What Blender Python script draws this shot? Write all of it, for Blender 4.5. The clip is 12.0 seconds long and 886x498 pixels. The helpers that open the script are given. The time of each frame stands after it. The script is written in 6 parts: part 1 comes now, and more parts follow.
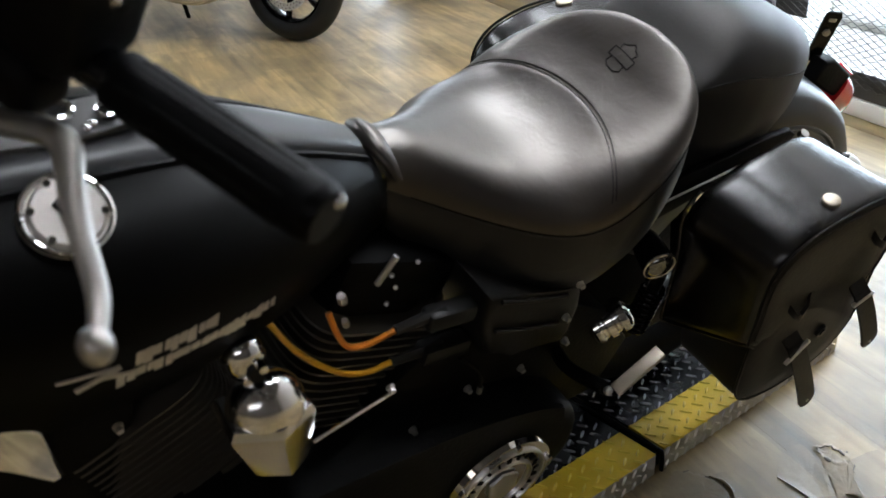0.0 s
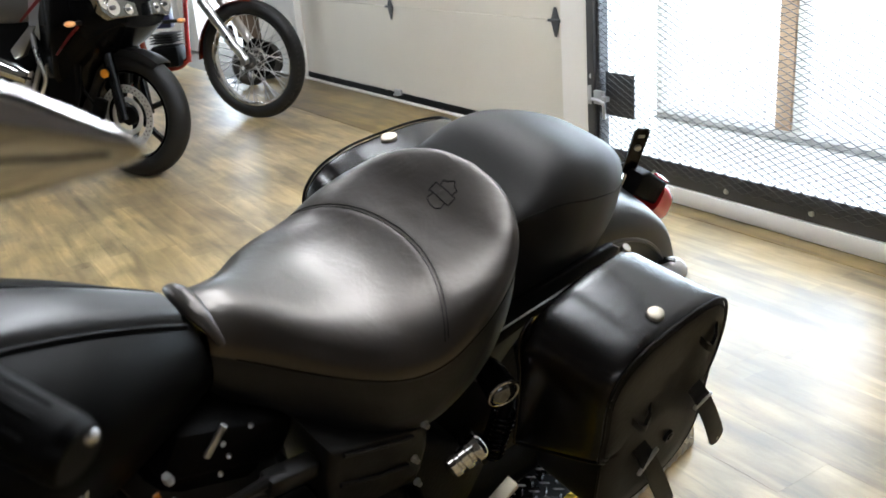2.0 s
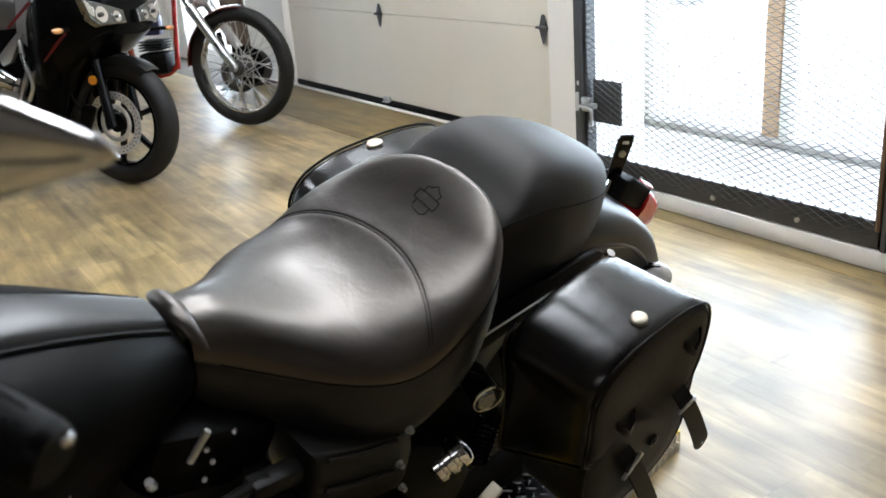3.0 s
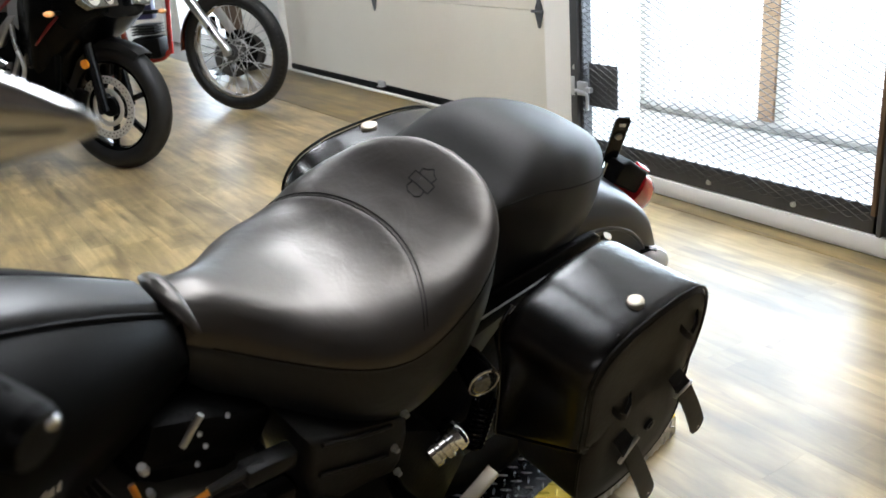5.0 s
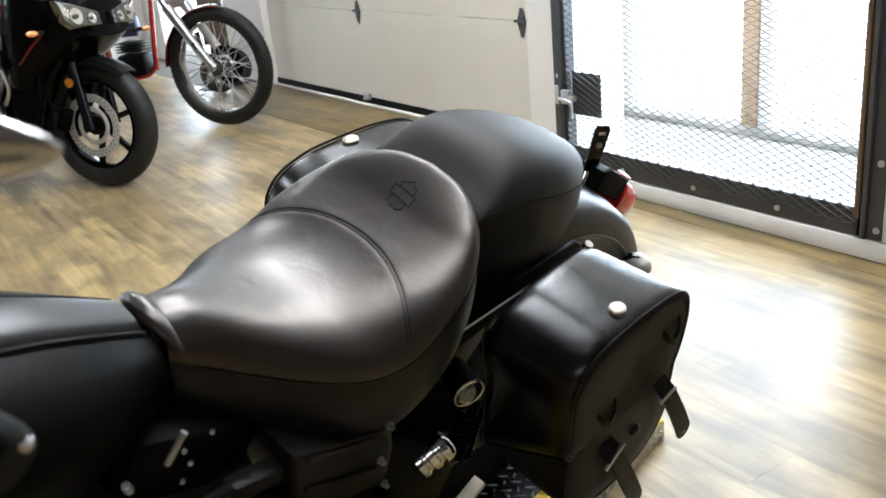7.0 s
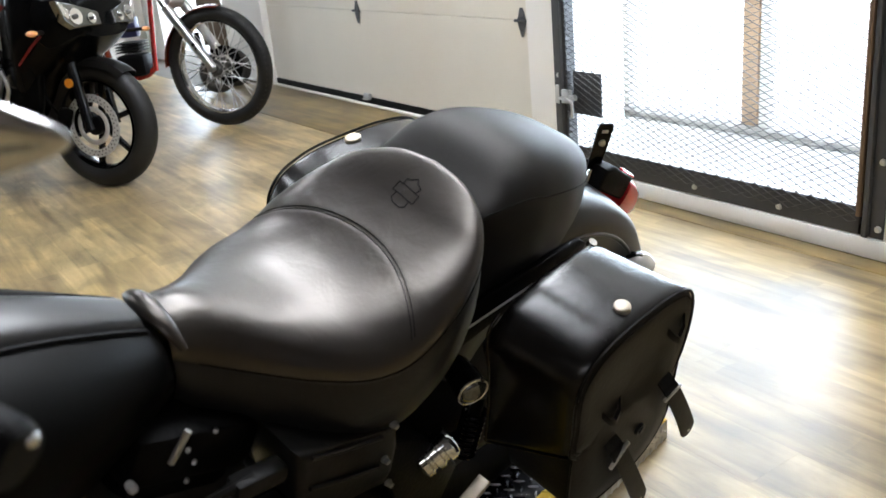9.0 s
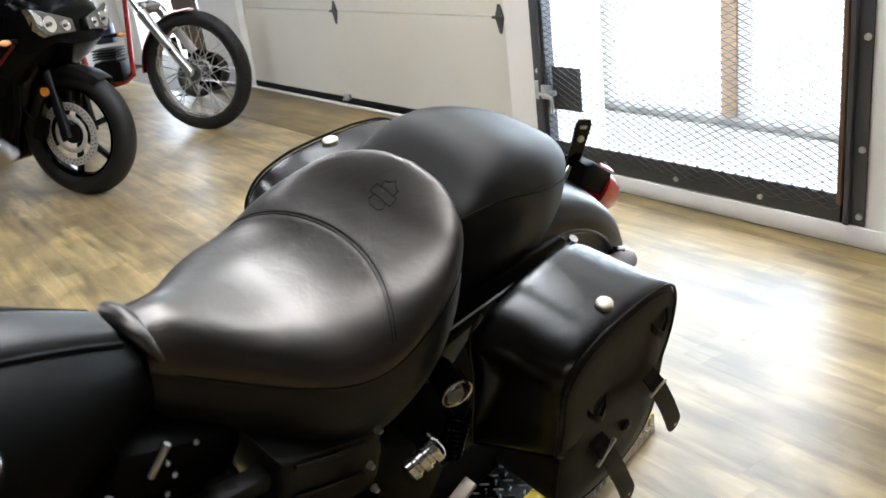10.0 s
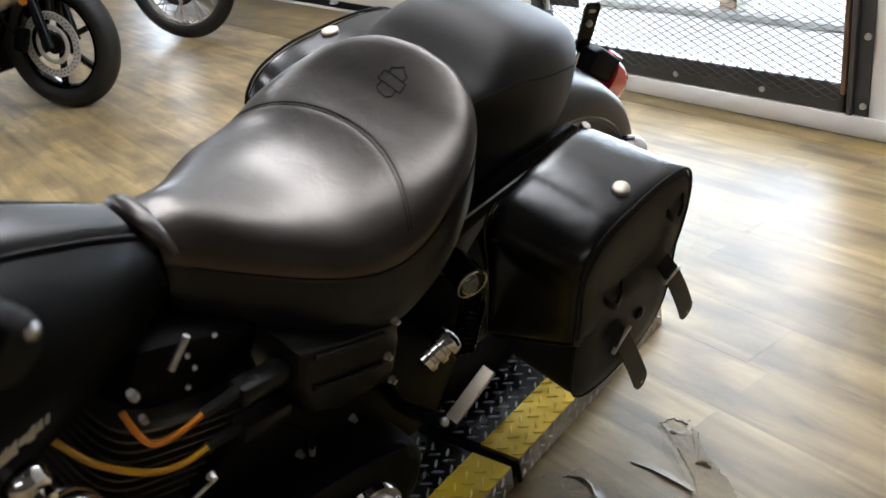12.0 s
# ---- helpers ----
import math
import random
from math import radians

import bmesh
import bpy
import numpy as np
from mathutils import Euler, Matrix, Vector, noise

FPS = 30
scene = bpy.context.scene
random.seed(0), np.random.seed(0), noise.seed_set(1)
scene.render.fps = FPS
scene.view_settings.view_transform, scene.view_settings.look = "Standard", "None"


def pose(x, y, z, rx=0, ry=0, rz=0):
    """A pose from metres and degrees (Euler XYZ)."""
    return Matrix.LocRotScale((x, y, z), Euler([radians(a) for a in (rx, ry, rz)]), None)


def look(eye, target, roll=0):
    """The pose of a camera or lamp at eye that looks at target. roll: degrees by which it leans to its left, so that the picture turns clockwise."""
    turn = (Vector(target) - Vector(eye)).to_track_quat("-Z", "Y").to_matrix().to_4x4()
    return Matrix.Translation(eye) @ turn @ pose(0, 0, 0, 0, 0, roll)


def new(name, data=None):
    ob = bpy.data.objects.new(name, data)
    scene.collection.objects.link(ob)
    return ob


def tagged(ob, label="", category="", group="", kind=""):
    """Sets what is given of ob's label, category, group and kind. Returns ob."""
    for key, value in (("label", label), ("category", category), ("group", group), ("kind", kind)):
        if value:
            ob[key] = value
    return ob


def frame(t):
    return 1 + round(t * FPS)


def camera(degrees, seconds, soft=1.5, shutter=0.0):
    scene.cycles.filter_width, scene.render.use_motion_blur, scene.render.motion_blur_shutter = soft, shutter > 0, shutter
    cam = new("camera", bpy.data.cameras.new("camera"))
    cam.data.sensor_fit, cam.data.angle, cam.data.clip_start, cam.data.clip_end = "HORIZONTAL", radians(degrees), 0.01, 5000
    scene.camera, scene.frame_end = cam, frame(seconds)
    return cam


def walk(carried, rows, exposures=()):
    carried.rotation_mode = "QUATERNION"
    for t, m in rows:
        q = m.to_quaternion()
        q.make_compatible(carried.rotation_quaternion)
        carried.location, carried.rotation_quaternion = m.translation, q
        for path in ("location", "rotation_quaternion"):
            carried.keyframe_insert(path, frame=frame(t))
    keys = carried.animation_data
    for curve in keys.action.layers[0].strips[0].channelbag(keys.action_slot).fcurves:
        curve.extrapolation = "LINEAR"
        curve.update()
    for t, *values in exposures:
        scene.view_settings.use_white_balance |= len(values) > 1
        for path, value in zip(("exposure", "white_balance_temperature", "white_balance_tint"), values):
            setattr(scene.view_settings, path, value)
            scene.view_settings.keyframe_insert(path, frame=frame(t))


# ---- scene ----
cam = camera(52.31, 12.0)
cam.data.dof.use_dof, cam.data.dof.focus_distance, cam.data.dof.aperture_fstop = True, 2.1, 7.5
# seconds, eye x y z, yaw, pitch, roll
ROWS = [
    (0.0, 1.2389, -0.7856, 1.0521, 67.88, -26.63, -2.40),
    (0.5, 1.2285, -0.7535, 1.0618, 63.59, -25.21, -3.60),
    (1.0, 1.2307, -0.7386, 1.0734, 60.71, -22.87, -3.28),
    (1.5, 1.2345, -0.7230, 1.0856, 58.90, -21.31, -3.96),
    (2.0, 1.2414, -0.7186, 1.0904, 59.10, -20.46, -4.71),
    (2.5, 1.2443, -0.7170, 1.0900, 58.50, -20.31, -4.71),
    (3.0, 1.2497, -0.7146, 1.0897, 58.42, -20.07, -4.57),
    (5.0, 1.2417, -0.7102, 1.0820, 58.16, -20.98, -4.51),
    (5.5, 1.2340, -0.7106, 1.0776, 59.69, -21.03, -4.80),
    (6.0, 1.2421, -0.7006, 1.0819, 59.03, -20.50, -5.98),
    (6.5, 1.2490, -0.6991, 1.0828, 58.07, -20.52, -5.72),
    (7.0, 1.2533, -0.7031, 1.0854, 57.49, -20.39, -5.56),
    (9.0, 1.2463, -0.7064, 1.0805, 57.43, -20.35, -5.63),
    (9.5, 1.2511, -0.7023, 1.0804, 57.34, -20.31, -5.57),
    (10.0, 1.2423, -0.6930, 1.0804, 56.51, -20.58, -6.97),
    (10.5, 1.2234, -0.7174, 1.0753, 58.46, -21.25, -7.28),
    (11.0, 1.2245, -0.7376, 1.0697, 56.53, -21.33, -8.62),
    (11.5, 1.2321, -0.7549, 1.0624, 51.86, -24.17, -7.53),
    (12.0, 1.2115, -0.7133, 1.0475, 56.64, -26.24, -8.49),
]
walk(cam, [(t, pose(x, y, z, 0, 0, yaw) @ pose(0, 0, 0, 90 + pitch) @ pose(0, 0, 0, 0, 0, roll)) for t, x, y, z, yaw, pitch, roll in ROWS],
     [(0.0, -0.14, 6380, 11), (0.8, -0.03, 6380, 11), (2.5, -0.02, 6380, 11), (5.0, 0.02, 6380, 11), (7.0, 0.11, 6380, 11), (9.0, 0.08, 6400, 12), (10.0, 0.02, 6420, 12), (11.0, -0.05, 6450, 13), (12.0, -0.14, 6480, 13)])

# ---- light ----
world = bpy.data.worlds.new("sky")
scene.world = world
world.use_nodes = True
_n = world.node_tree.nodes
_sky = _n.new("ShaderNodeTexSky")
_sky.sky_type, _sky.sun_disc = "NISHITA", False
_sky.sun_elevation, _sky.sun_rotation = radians(48), radians(82)
world.node_tree.links.new(_sky.outputs[0], _n["Background"].inputs[0])
_n["Background"].inputs[1].default_value = 0.15
_sun = new("sun", bpy.data.lights.new("sun", "SUN"))
_sun.data.energy, _sun.data.angle, _sun.data.color = 3.0, radians(0.5), (1.0, 0.95, 0.88)
_sun.matrix_world = look((14, 3, 16), (0, 5, 0))


def area_lamp(name, eye, target, w, h, watts, colour):
    ob = new(name, bpy.data.lights.new(name, "AREA"))
    ob.data.shape, ob.data.size, ob.data.size_y, ob.data.energy, ob.data.color = "RECTANGLE", w, h, watts, colour
    ob.matrix_world = look(eye, target)
    return ob


# daylight standing in the gate; fill lamps added in unseen openings east and west
area_lamp("daylight_gate", (-0.83, 2.05, 1.15), (-0.83, 0.0, 0.7), 1.3, 1.9, 36, (0.70, 0.86, 1.0))
area_lamp("fill_east", (4.15, -3.6, 2.4), (0.0, -2.0, 1.2), 3.2, 0.95, 18, (1.0, 0.90, 0.78))
area_lamp("fill_west", (-8.15, -2.2, 1.55), (-2.0, 1.5, 0.8), 1.5, 1.7, 66, (0.78, 0.91, 1.0))

# ---- materials ----


def material(name, colour, rough=0.5, metal=0.0, vary=0.15, scale=6.0, bump=0.0, bump_scale=60.0, coat=0.0, rand=0.0, rough_vary=0.1, spec=0.5, tint=None, dent=0.0, dent_scale=18.0):
    """Procedural surface: broad stains and fine grain in colour, gloss and relief."""
    m = bpy.data.materials.new(name)
    m.use_nodes = True
    n, l = m.node_tree.nodes, m.node_tree.links
    b = n["Principled BSDF"]
    tc = n.new("ShaderNodeTexCoord")
    big, fine = n.new("ShaderNodeTexNoise"), n.new("ShaderNodeTexNoise")
    big.inputs["Scale"].default_value, big.inputs["Detail"].default_value = scale, 5
    fine.inputs["Scale"].default_value, fine.inputs["Detail"].default_value = bump_scale, 3
    for t in (big, fine):
        l.new(tc.outputs["Object"], t.inputs["Vector"])
    ramp = n.new("ShaderNodeMixRGB")
    ramp.inputs[1].default_value = (*[c * (1 - vary) for c in colour], 1)
    ramp.inputs[2].default_value = (*[min(1, c * (1 + vary)) for c in colour], 1)
    l.new(big.outputs["Fac"], ramp.inputs[0])
    out = ramp.outputs[0]
    if rand:
        info, hsv, mul = n.new("ShaderNodeObjectInfo"), n.new("ShaderNodeHueSaturation"), n.new("ShaderNodeMapRange")
        mul.inputs["To Min"].default_value, mul.inputs["To Max"].default_value = 1 - rand, 1 + rand
        l.new(info.outputs["Random"], mul.inputs["Value"])
        l.new(mul.outputs[0], hsv.inputs["Value"])
        l.new(out, hsv.inputs["Color"])
        out = hsv.outputs[0]
    l.new(out, b.inputs["Base Color"])
    rr = n.new("ShaderNodeMapRange")
    rr.inputs["To Min"].default_value, rr.inputs["To Max"].default_value = max(0.02, rough - rough_vary), min(1, rough + rough_vary)
    l.new(fine.outputs["Fac"] if bump_scale < 40 else big.outputs["Fac"], rr.inputs["Value"])
    l.new(rr.outputs[0], b.inputs["Roughness"])
    b.inputs["Metallic"].default_value, b.inputs["Coat Weight"].default_value = metal, coat
    b.inputs["Specular IOR Level"].default_value = spec
    if tint:
        b.inputs["Specular Tint"].default_value = (*tint, 1)
    if bump:
        bp = n.new("ShaderNodeBump")
        bp.inputs["Strength"].default_value, bp.inputs["Distance"].default_value = bump, 0.002
        l.new(fine.outputs["Fac"], bp.inputs["Height"])
        l.new(bp.outputs[0], b.inputs["Normal"])
        if dent:
            soft, bd = n.new("ShaderNodeTexNoise"), n.new("ShaderNodeBump")
            soft.inputs["Scale"].default_value, soft.inputs["Detail"].default_value, soft.inputs["Distortion"].default_value = dent_scale, 3, 0.6
            bd.inputs["Strength"].default_value, bd.inputs["Distance"].default_value = dent, 0.012
            l.new(tc.outputs["Object"], soft.inputs["Vector"])
            l.new(soft.outputs["Fac"], bd.inputs["Height"])
            l.new(bp.outputs[0], bd.inputs["Normal"])
            l.new(bd.outputs[0], b.inputs["Normal"])
    return m


def glowing(name, colour, strength):
    m = bpy.data.materials.new(name)
    m.use_nodes = True
    b = m.node_tree.nodes["Principled BSDF"]
    b.inputs["Base Color"].default_value = (*colour, 1)
    b.inputs["Emission Color"].default_value, b.inputs["Emission Strength"].default_value = (*colour, 1), strength
    return m


def clear(name, colour=(1, 1, 1), rough=0.0, ior=1.45):
    m = bpy.data.materials.new(name)
    m.use_nodes = True
    b = m.node_tree.nodes["Principled BSDF"]
    b.inputs["Base Color"].default_value, b.inputs["Roughness"].default_value = (*colour, 1), rough
    b.inputs["Transmission Weight"].default_value, b.inputs["IOR"].default_value = 1.0, ior
    return m


def plank_wood(name, value=0.95, saturation=1.06):
    """Printed vinyl boards: streaky grain along x, cloudy knots, a satin wear coat."""
    m = bpy.data.materials.new(name)
    m.use_nodes = True
    n, l = m.node_tree.nodes, m.node_tree.links
    b = n["Principled BSDF"]
    geo, info = n.new("ShaderNodeNewGeometry"), n.new("ShaderNodeObjectInfo")
    shift = n.new("ShaderNodeVectorMath")
    shift.operation = "MULTIPLY_ADD"
    shift.inputs[1].default_value = (3, 7, 1)
    l.new(info.outputs["Random"], shift.inputs[0])
    l.new(geo.outputs["Position"], shift.inputs[2])
    stretch = n.new("ShaderNodeMapping")
    stretch.inputs["Scale"].default_value = (0.75, 8.0, 1)
    l.new(shift.outputs[0], stretch.inputs[0])
    grain = n.new("ShaderNodeTexNoise")
    grain.inputs["Scale"].default_value, grain.inputs["Detail"].default_value, grain.inputs["Distortion"].default_value = 2.4, 5, 0.8
    l.new(stretch.outputs[0], grain.inputs["Vector"])
    ramp = n.new("ShaderNodeValToRGB")
    e = ramp.color_ramp.elements
    e[0].position, e[0].color = 0.28, (0.265, 0.195, 0.105, 1)
    e[1].position, e[1].color = 0.68, (0.60, 0.465, 0.265, 1)
    mid = e.new(0.47)
    mid.color = (0.43, 0.325, 0.172, 1)
    l.new(grain.outputs["Fac"], ramp.inputs[0])
    clouds = n.new("ShaderNodeTexNoise")
    clouds.inputs["Scale"].default_value, clouds.inputs["Detail"].default_value = 1.7, 4
    l.new(geo.outputs["Position"], clouds.inputs["Vector"])
    tone = n.new("ShaderNodeMixRGB")
    tone.blend_type = "MIX"
    tone.inputs[2].default_value = (0.37, 0.33, 0.27, 1)
    cl = n.new("ShaderNodeMapRange")
    cl.inputs["From Min"].default_value, cl.inputs["From Max"].default_value, cl.inputs["To Max"].default_value = 0.42, 0.70, 0.3
    l.new(clouds.outputs["Fac"], cl.inputs["Value"])
    l.new(cl.outputs[0], tone.inputs[0])
    l.new(ramp.outputs[0], tone.inputs[1])
    strips = n.new("ShaderNodeTexBrick")
    strips.inputs["Color1"].default_value, strips.inputs["Color2"].default_value = (0.74, 0.73, 0.72, 1), (1.12, 1.12, 1.10, 1)
    strips.inputs["Scale"].default_value, strips.inputs["Mortar Size"].default_value = 1.0, 0.0
    strips.inputs["Brick Width"].default_value, strips.inputs["Row Height"].default_value = 0.61, 0.076
    strips.offset, strips.offset_frequency = 0.37, 2
    wob = n.new("ShaderNodeTexNoise")
    wob.inputs["Scale"].default_value, wob.inputs["Detail"].default_value = 9.0, 4
    l.new(geo.outputs["Position"], wob.inputs["Vector"])
    wmix = n.new("ShaderNodeVectorMath")
    wmix.operation = "MULTIPLY_ADD"
    wmix.inputs[1].default_value = (0.03, 0.012, 0)
    l.new(wob.outputs["Color"], wmix.inputs[0])
    l.new(geo.outputs["Position"], wmix.inputs[2])
    l.new(wmix.outputs[0], strips.inputs["Vector"])
    mul = n.new("ShaderNodeMixRGB")
    mul.blend_type = "MULTIPLY"
    mul.inputs[0].default_value = 1.0
    l.new(tone.outputs[0], mul.inputs[1])
    l.new(strips.outputs["Color"], mul.inputs[2])
    hsv, mr = n.new("ShaderNodeHueSaturation"), n.new("ShaderNodeMapRange")
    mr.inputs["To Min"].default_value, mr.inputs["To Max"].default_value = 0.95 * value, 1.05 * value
    hsv.inputs["Saturation"].default_value = saturation
    l.new(info.outputs["Random"], mr.inputs["Value"])
    l.new(mr.outputs[0], hsv.inputs["Value"])
    l.new(mul.outputs[0], hsv.inputs["Color"])
    dirt = n.new("ShaderNodeTexNoise")
    dirt.inputs["Scale"].default_value, dirt.inputs["Detail"].default_value, dirt.inputs["Distortion"].default_value = 3.6, 6, 0.5
    dm = n.new("ShaderNodeMapping")
    dm.inputs["Scale"].default_value = (0.8, 1.8, 1)
    l.new(geo.outputs["Position"], dm.inputs[0])
    l.new(dm.outputs[0], dirt.inputs["Vector"])
    dr = n.new("ShaderNodeMapRange")
    dr.inputs["From Min"].default_value, dr.inputs["From Max"].default_value = 0.38, 0.58
    dr.inputs["To Min"].default_value, dr.inputs["To Max"].default_value = 0.62, 1.08
    l.new(dirt.outputs["Fac"], dr.inputs["Value"])
    worn = n.new("ShaderNodeMixRGB")
    worn.blend_type = "MULTIPLY"
    worn.inputs[0].default_value = 1.0
    l.new(hsv.outputs[0], worn.inputs[1])
    l.new(dr.outputs[0], worn.inputs[2])
    speck = n.new("ShaderNodeTexNoise")
    speck.inputs["Scale"].default_value, speck.inputs["Detail"].default_value, speck.inputs["Distortion"].default_value = 11.0, 8, 0.8
    sm = n.new("ShaderNodeMapping")
    sm.inputs["Scale"].default_value = (0.8, 4.5, 1)
    l.new(shift.outputs[0], sm.inputs[0])
    l.new(sm.outputs[0], speck.inputs["Vector"])
    sr = n.new("ShaderNodeMapRange")
    sr.inputs["From Min"].default_value, sr.inputs["From Max"].default_value = 0.60, 0.72
    sr.inputs["To Min"].default_value, sr.inputs["To Max"].default_value = 1.02, 0.78
    l.new(speck.outputs["Fac"], sr.inputs["Value"])
    knots = n.new("ShaderNodeMixRGB")
    knots.blend_type = "MULTIPLY"
    knots.inputs[0].default_value = 1.0
    l.new(worn.outputs[0], knots.inputs[1])
    l.new(sr.outputs[0], knots.inputs[2])
    l.new(knots.outputs[0], b.inputs["Base Color"])
    rr = n.new("ShaderNodeMapRange")
    rr.inputs["To Min"].default_value, rr.inputs["To Max"].default_value = 0.33, 0.48
    l.new(clouds.outputs["Fac"], rr.inputs["Value"])
    l.new(rr.outputs[0], b.inputs["Roughness"])
    bp = n.new("ShaderNodeBump")
    bp.inputs["Strength"].default_value, bp.inputs["Distance"].default_value = 0.25, 0.002
    l.new(grain.outputs["Fac"], bp.inputs["Height"])
    warp = n.new("ShaderNodeTexNoise")
    warp.inputs["Scale"].default_value, warp.inputs["Detail"].default_value, warp.inputs["Distortion"].default_value = 11.0, 6, 0.6
    l.new(geo.outputs["Position"], warp.inputs["Vector"])
    bp2 = n.new("ShaderNodeBump")
    bp2.inputs["Strength"].default_value, bp2.inputs["Distance"].default_value = 0.22, 0.006
    l.new(warp.outputs["Fac"], bp2.inputs["Height"])
    l.new(bp.outputs[0], bp2.inputs["Normal"])
    l.new(bp2.outputs[0], b.inputs["Normal"])
    b.inputs["Specular IOR Level"].default_value = 0.6
    b.inputs["Coat Weight"].default_value, b.inputs["Coat Roughness"].default_value = 0.27, 0.30
    return m


M_PLANK = plank_wood("vinyl_boards", 0.81, 1.14)
M_STAINED = plank_wood("stained_border_board", 0.62, 1.35)
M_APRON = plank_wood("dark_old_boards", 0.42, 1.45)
M_WALL = material("painted_wall", (0.85, 0.83, 0.79), 0.6, vary=0.04, scale=2, bump=0.15, bump_scale=90)
M_WHITE = material("white_trim", (0.80, 0.78, 0.74), 0.45, vary=0.05, scale=5, bump=0.1, bump_scale=50)
M_GDOOR = material("garage_door_paint", (0.76, 0.72, 0.625), 0.45, vary=0.05, scale=3, bump=0.25, bump_scale=120)
M_CEIL = material("ceiling_boards", (0.12, 0.113, 0.105), 0.7, vary=0.25, scale=2)
M_WARM = material("unseen_brown_wall", (0.13, 0.108, 0.090), 0.6, vary=0.25, scale=2)
M_STEEL = material("dark_gate_steel", (0.055, 0.056, 0.06), 0.42, vary=0.35, scale=9, bump=0.3, bump_scale=70)
M_RUST = material("rusty_steel", (0.16, 0.10, 0.06), 0.6, vary=0.4, scale=14, bump=0.4, bump_scale=60)
M_RUBBER = material("black_rubber", (0.002, 0.002, 0.0021), 0.55, vary=0.25, scale=12, bump=0.25, bump_scale=90, spec=0.1)
M_DISC = material("worn_brake_steel", (0.55, 0.54, 0.51), 0.42, metal=0.35, vary=0.2, scale=40, bump=0.1)
M_TYRE = material("road_tyre", (0.0030, 0.0028, 0.0026), 0.58, vary=0.45, scale=14, bump=0.3, bump_scale=90)
M_DUSTY = material("dusty_rubber", (0.035, 0.031, 0.026), 0.7, vary=0.4, scale=20, bump=0.25)
M_ZINC = material("zinc_hardware", (0.55, 0.55, 0.55), 0.35, metal=0.9, vary=0.15, scale=20, bump=0.2, bump_scale=80)
M_CHROME = material("chrome", (0.82, 0.82, 0.83), 0.06, metal=1.0, vary=0.03, scale=6, rough_vary=0.03)
M_SATIN = material("satin_lever_alloy", (0.58, 0.55, 0.51), 0.38, metal=0.85, vary=0.06, scale=14, bump=0.1, bump_scale=200)
M_PEG = material("dull_peg_alloy", (0.40, 0.35, 0.28), 0.42, metal=0.8, vary=0.12, scale=20)
M_HORN = material("worn_chrome", (0.80, 0.79, 0.78), 0.17, metal=1.0, vary=0.05, scale=14, rough_vary=0.05)
M_ALU = material("brushed_aluminium", (0.62, 0.62, 0.63), 0.3, metal=1.0, vary=0.12, scale=10, bump=0.2, bump_scale=120)
M_TREAD = material("tread_plate", (0.50, 0.48, 0.44), 0.32, metal=0.9, vary=0.25, scale=10, bump=0.3, bump_scale=70)
M_YELLOW = material("yellow_plate_paint", (0.74, 0.50, 0.014), 0.38, vary=0.25, scale=9, bump=0.3, bump_scale=60)
# both lug materials are lighter than their plates: glints put into the colour
M_LUG = material("glint_lug_steel", (0.22, 0.225, 0.23), 0.28, metal=0.7, vary=0.5, scale=40, bump=0.2)
M_YLUG = material("glint_yellow_lugs", (0.85, 0.62, 0.06), 0.32, vary=0.25, scale=30, bump=0.2)
M_BLKPLATE = material("black_plate_paint", (0.0045, 0.0047, 0.0055), 0.27, vary=0.4, scale=12, bump=0.3, bump_scale=60)
M_LEATHER = material("seat_leather", (0.0062, 0.0047, 0.0037), 0.345, vary=0.35, scale=9, rough_vary=0.08, bump=0.07, bump_scale=220, spec=1.0, tint=(1.0, 0.91, 0.82), dent=0.10, dent_scale=22)
# the seat's leather once more, dulled so the skirt reads as shaded
M_SKIRT = material("dulled_skirt_leather", (0.0105, 0.0104, 0.0103), 0.42, vary=0.3, scale=9, bump=0.08, bump_scale=260, spec=0.38, dent=0.15)
M_PILLION = material("pillion_vinyl", (0.0100, 0.0095, 0.0090), 0.52, vary=0.2, scale=7, bump=0.08, bump_scale=300, rough_vary=0.04, spec=0.32, tint=(1.0, 0.95, 0.90))
M_BAG = material("bag_leather", (0.0036, 0.0029, 0.0025), 0.25, vary=0.85, scale=9, bump=0.10, bump_scale=150, rough_vary=0.07, spec=0.5, dent=0.07, dent_scale=11)
M_STRAP = material("strap_and_shaded_lid_leather", (0.0045, 0.0038, 0.0034), 0.50, vary=0.3, scale=14, bump=0.2, bump_scale=160, spec=0.15)
M_STITCH = material("black_thread", (0.006, 0.0055, 0.005), 0.75, vary=0.3, scale=60, spec=0.2)
M_FENDER = material("satin_black_paint", (0.009, 0.009, 0.0095), 0.34, vary=0.2, scale=6, rough_vary=0.05, spec=0.5)
M_DENIM = material("matt_black_paint", (0.0015, 0.0014, 0.0013), 0.40, vary=0.2, scale=6, bump=0.05, bump_scale=300, rough_vary=0.05, spec=0.065)
M_BLACK = material("gloss_black_paint", (0.004, 0.004, 0.0045), 0.16, vary=0.25, scale=8, coat=0.05, spec=0.28)
M_POWDER = material("black_powder_coat", (0.0036, 0.0035, 0.0035), 0.5, vary=0.35, scale=12, bump=0.3, bump_scale=180, spec=0.07)
M_FAIR = material("black_fairing_plastic", (0.0022, 0.0022, 0.0023), 0.22, vary=0.25, scale=8, spec=0.055)
M_STRIPE = material("dark_red_stripe", (0.11, 0.005, 0.004), 0.35, vary=0.2, scale=6)
M_GREYPANEL = material("grey_metallic_paint", (0.30, 0.31, 0.32), 0.3, metal=0.4, vary=0.08, scale=6)
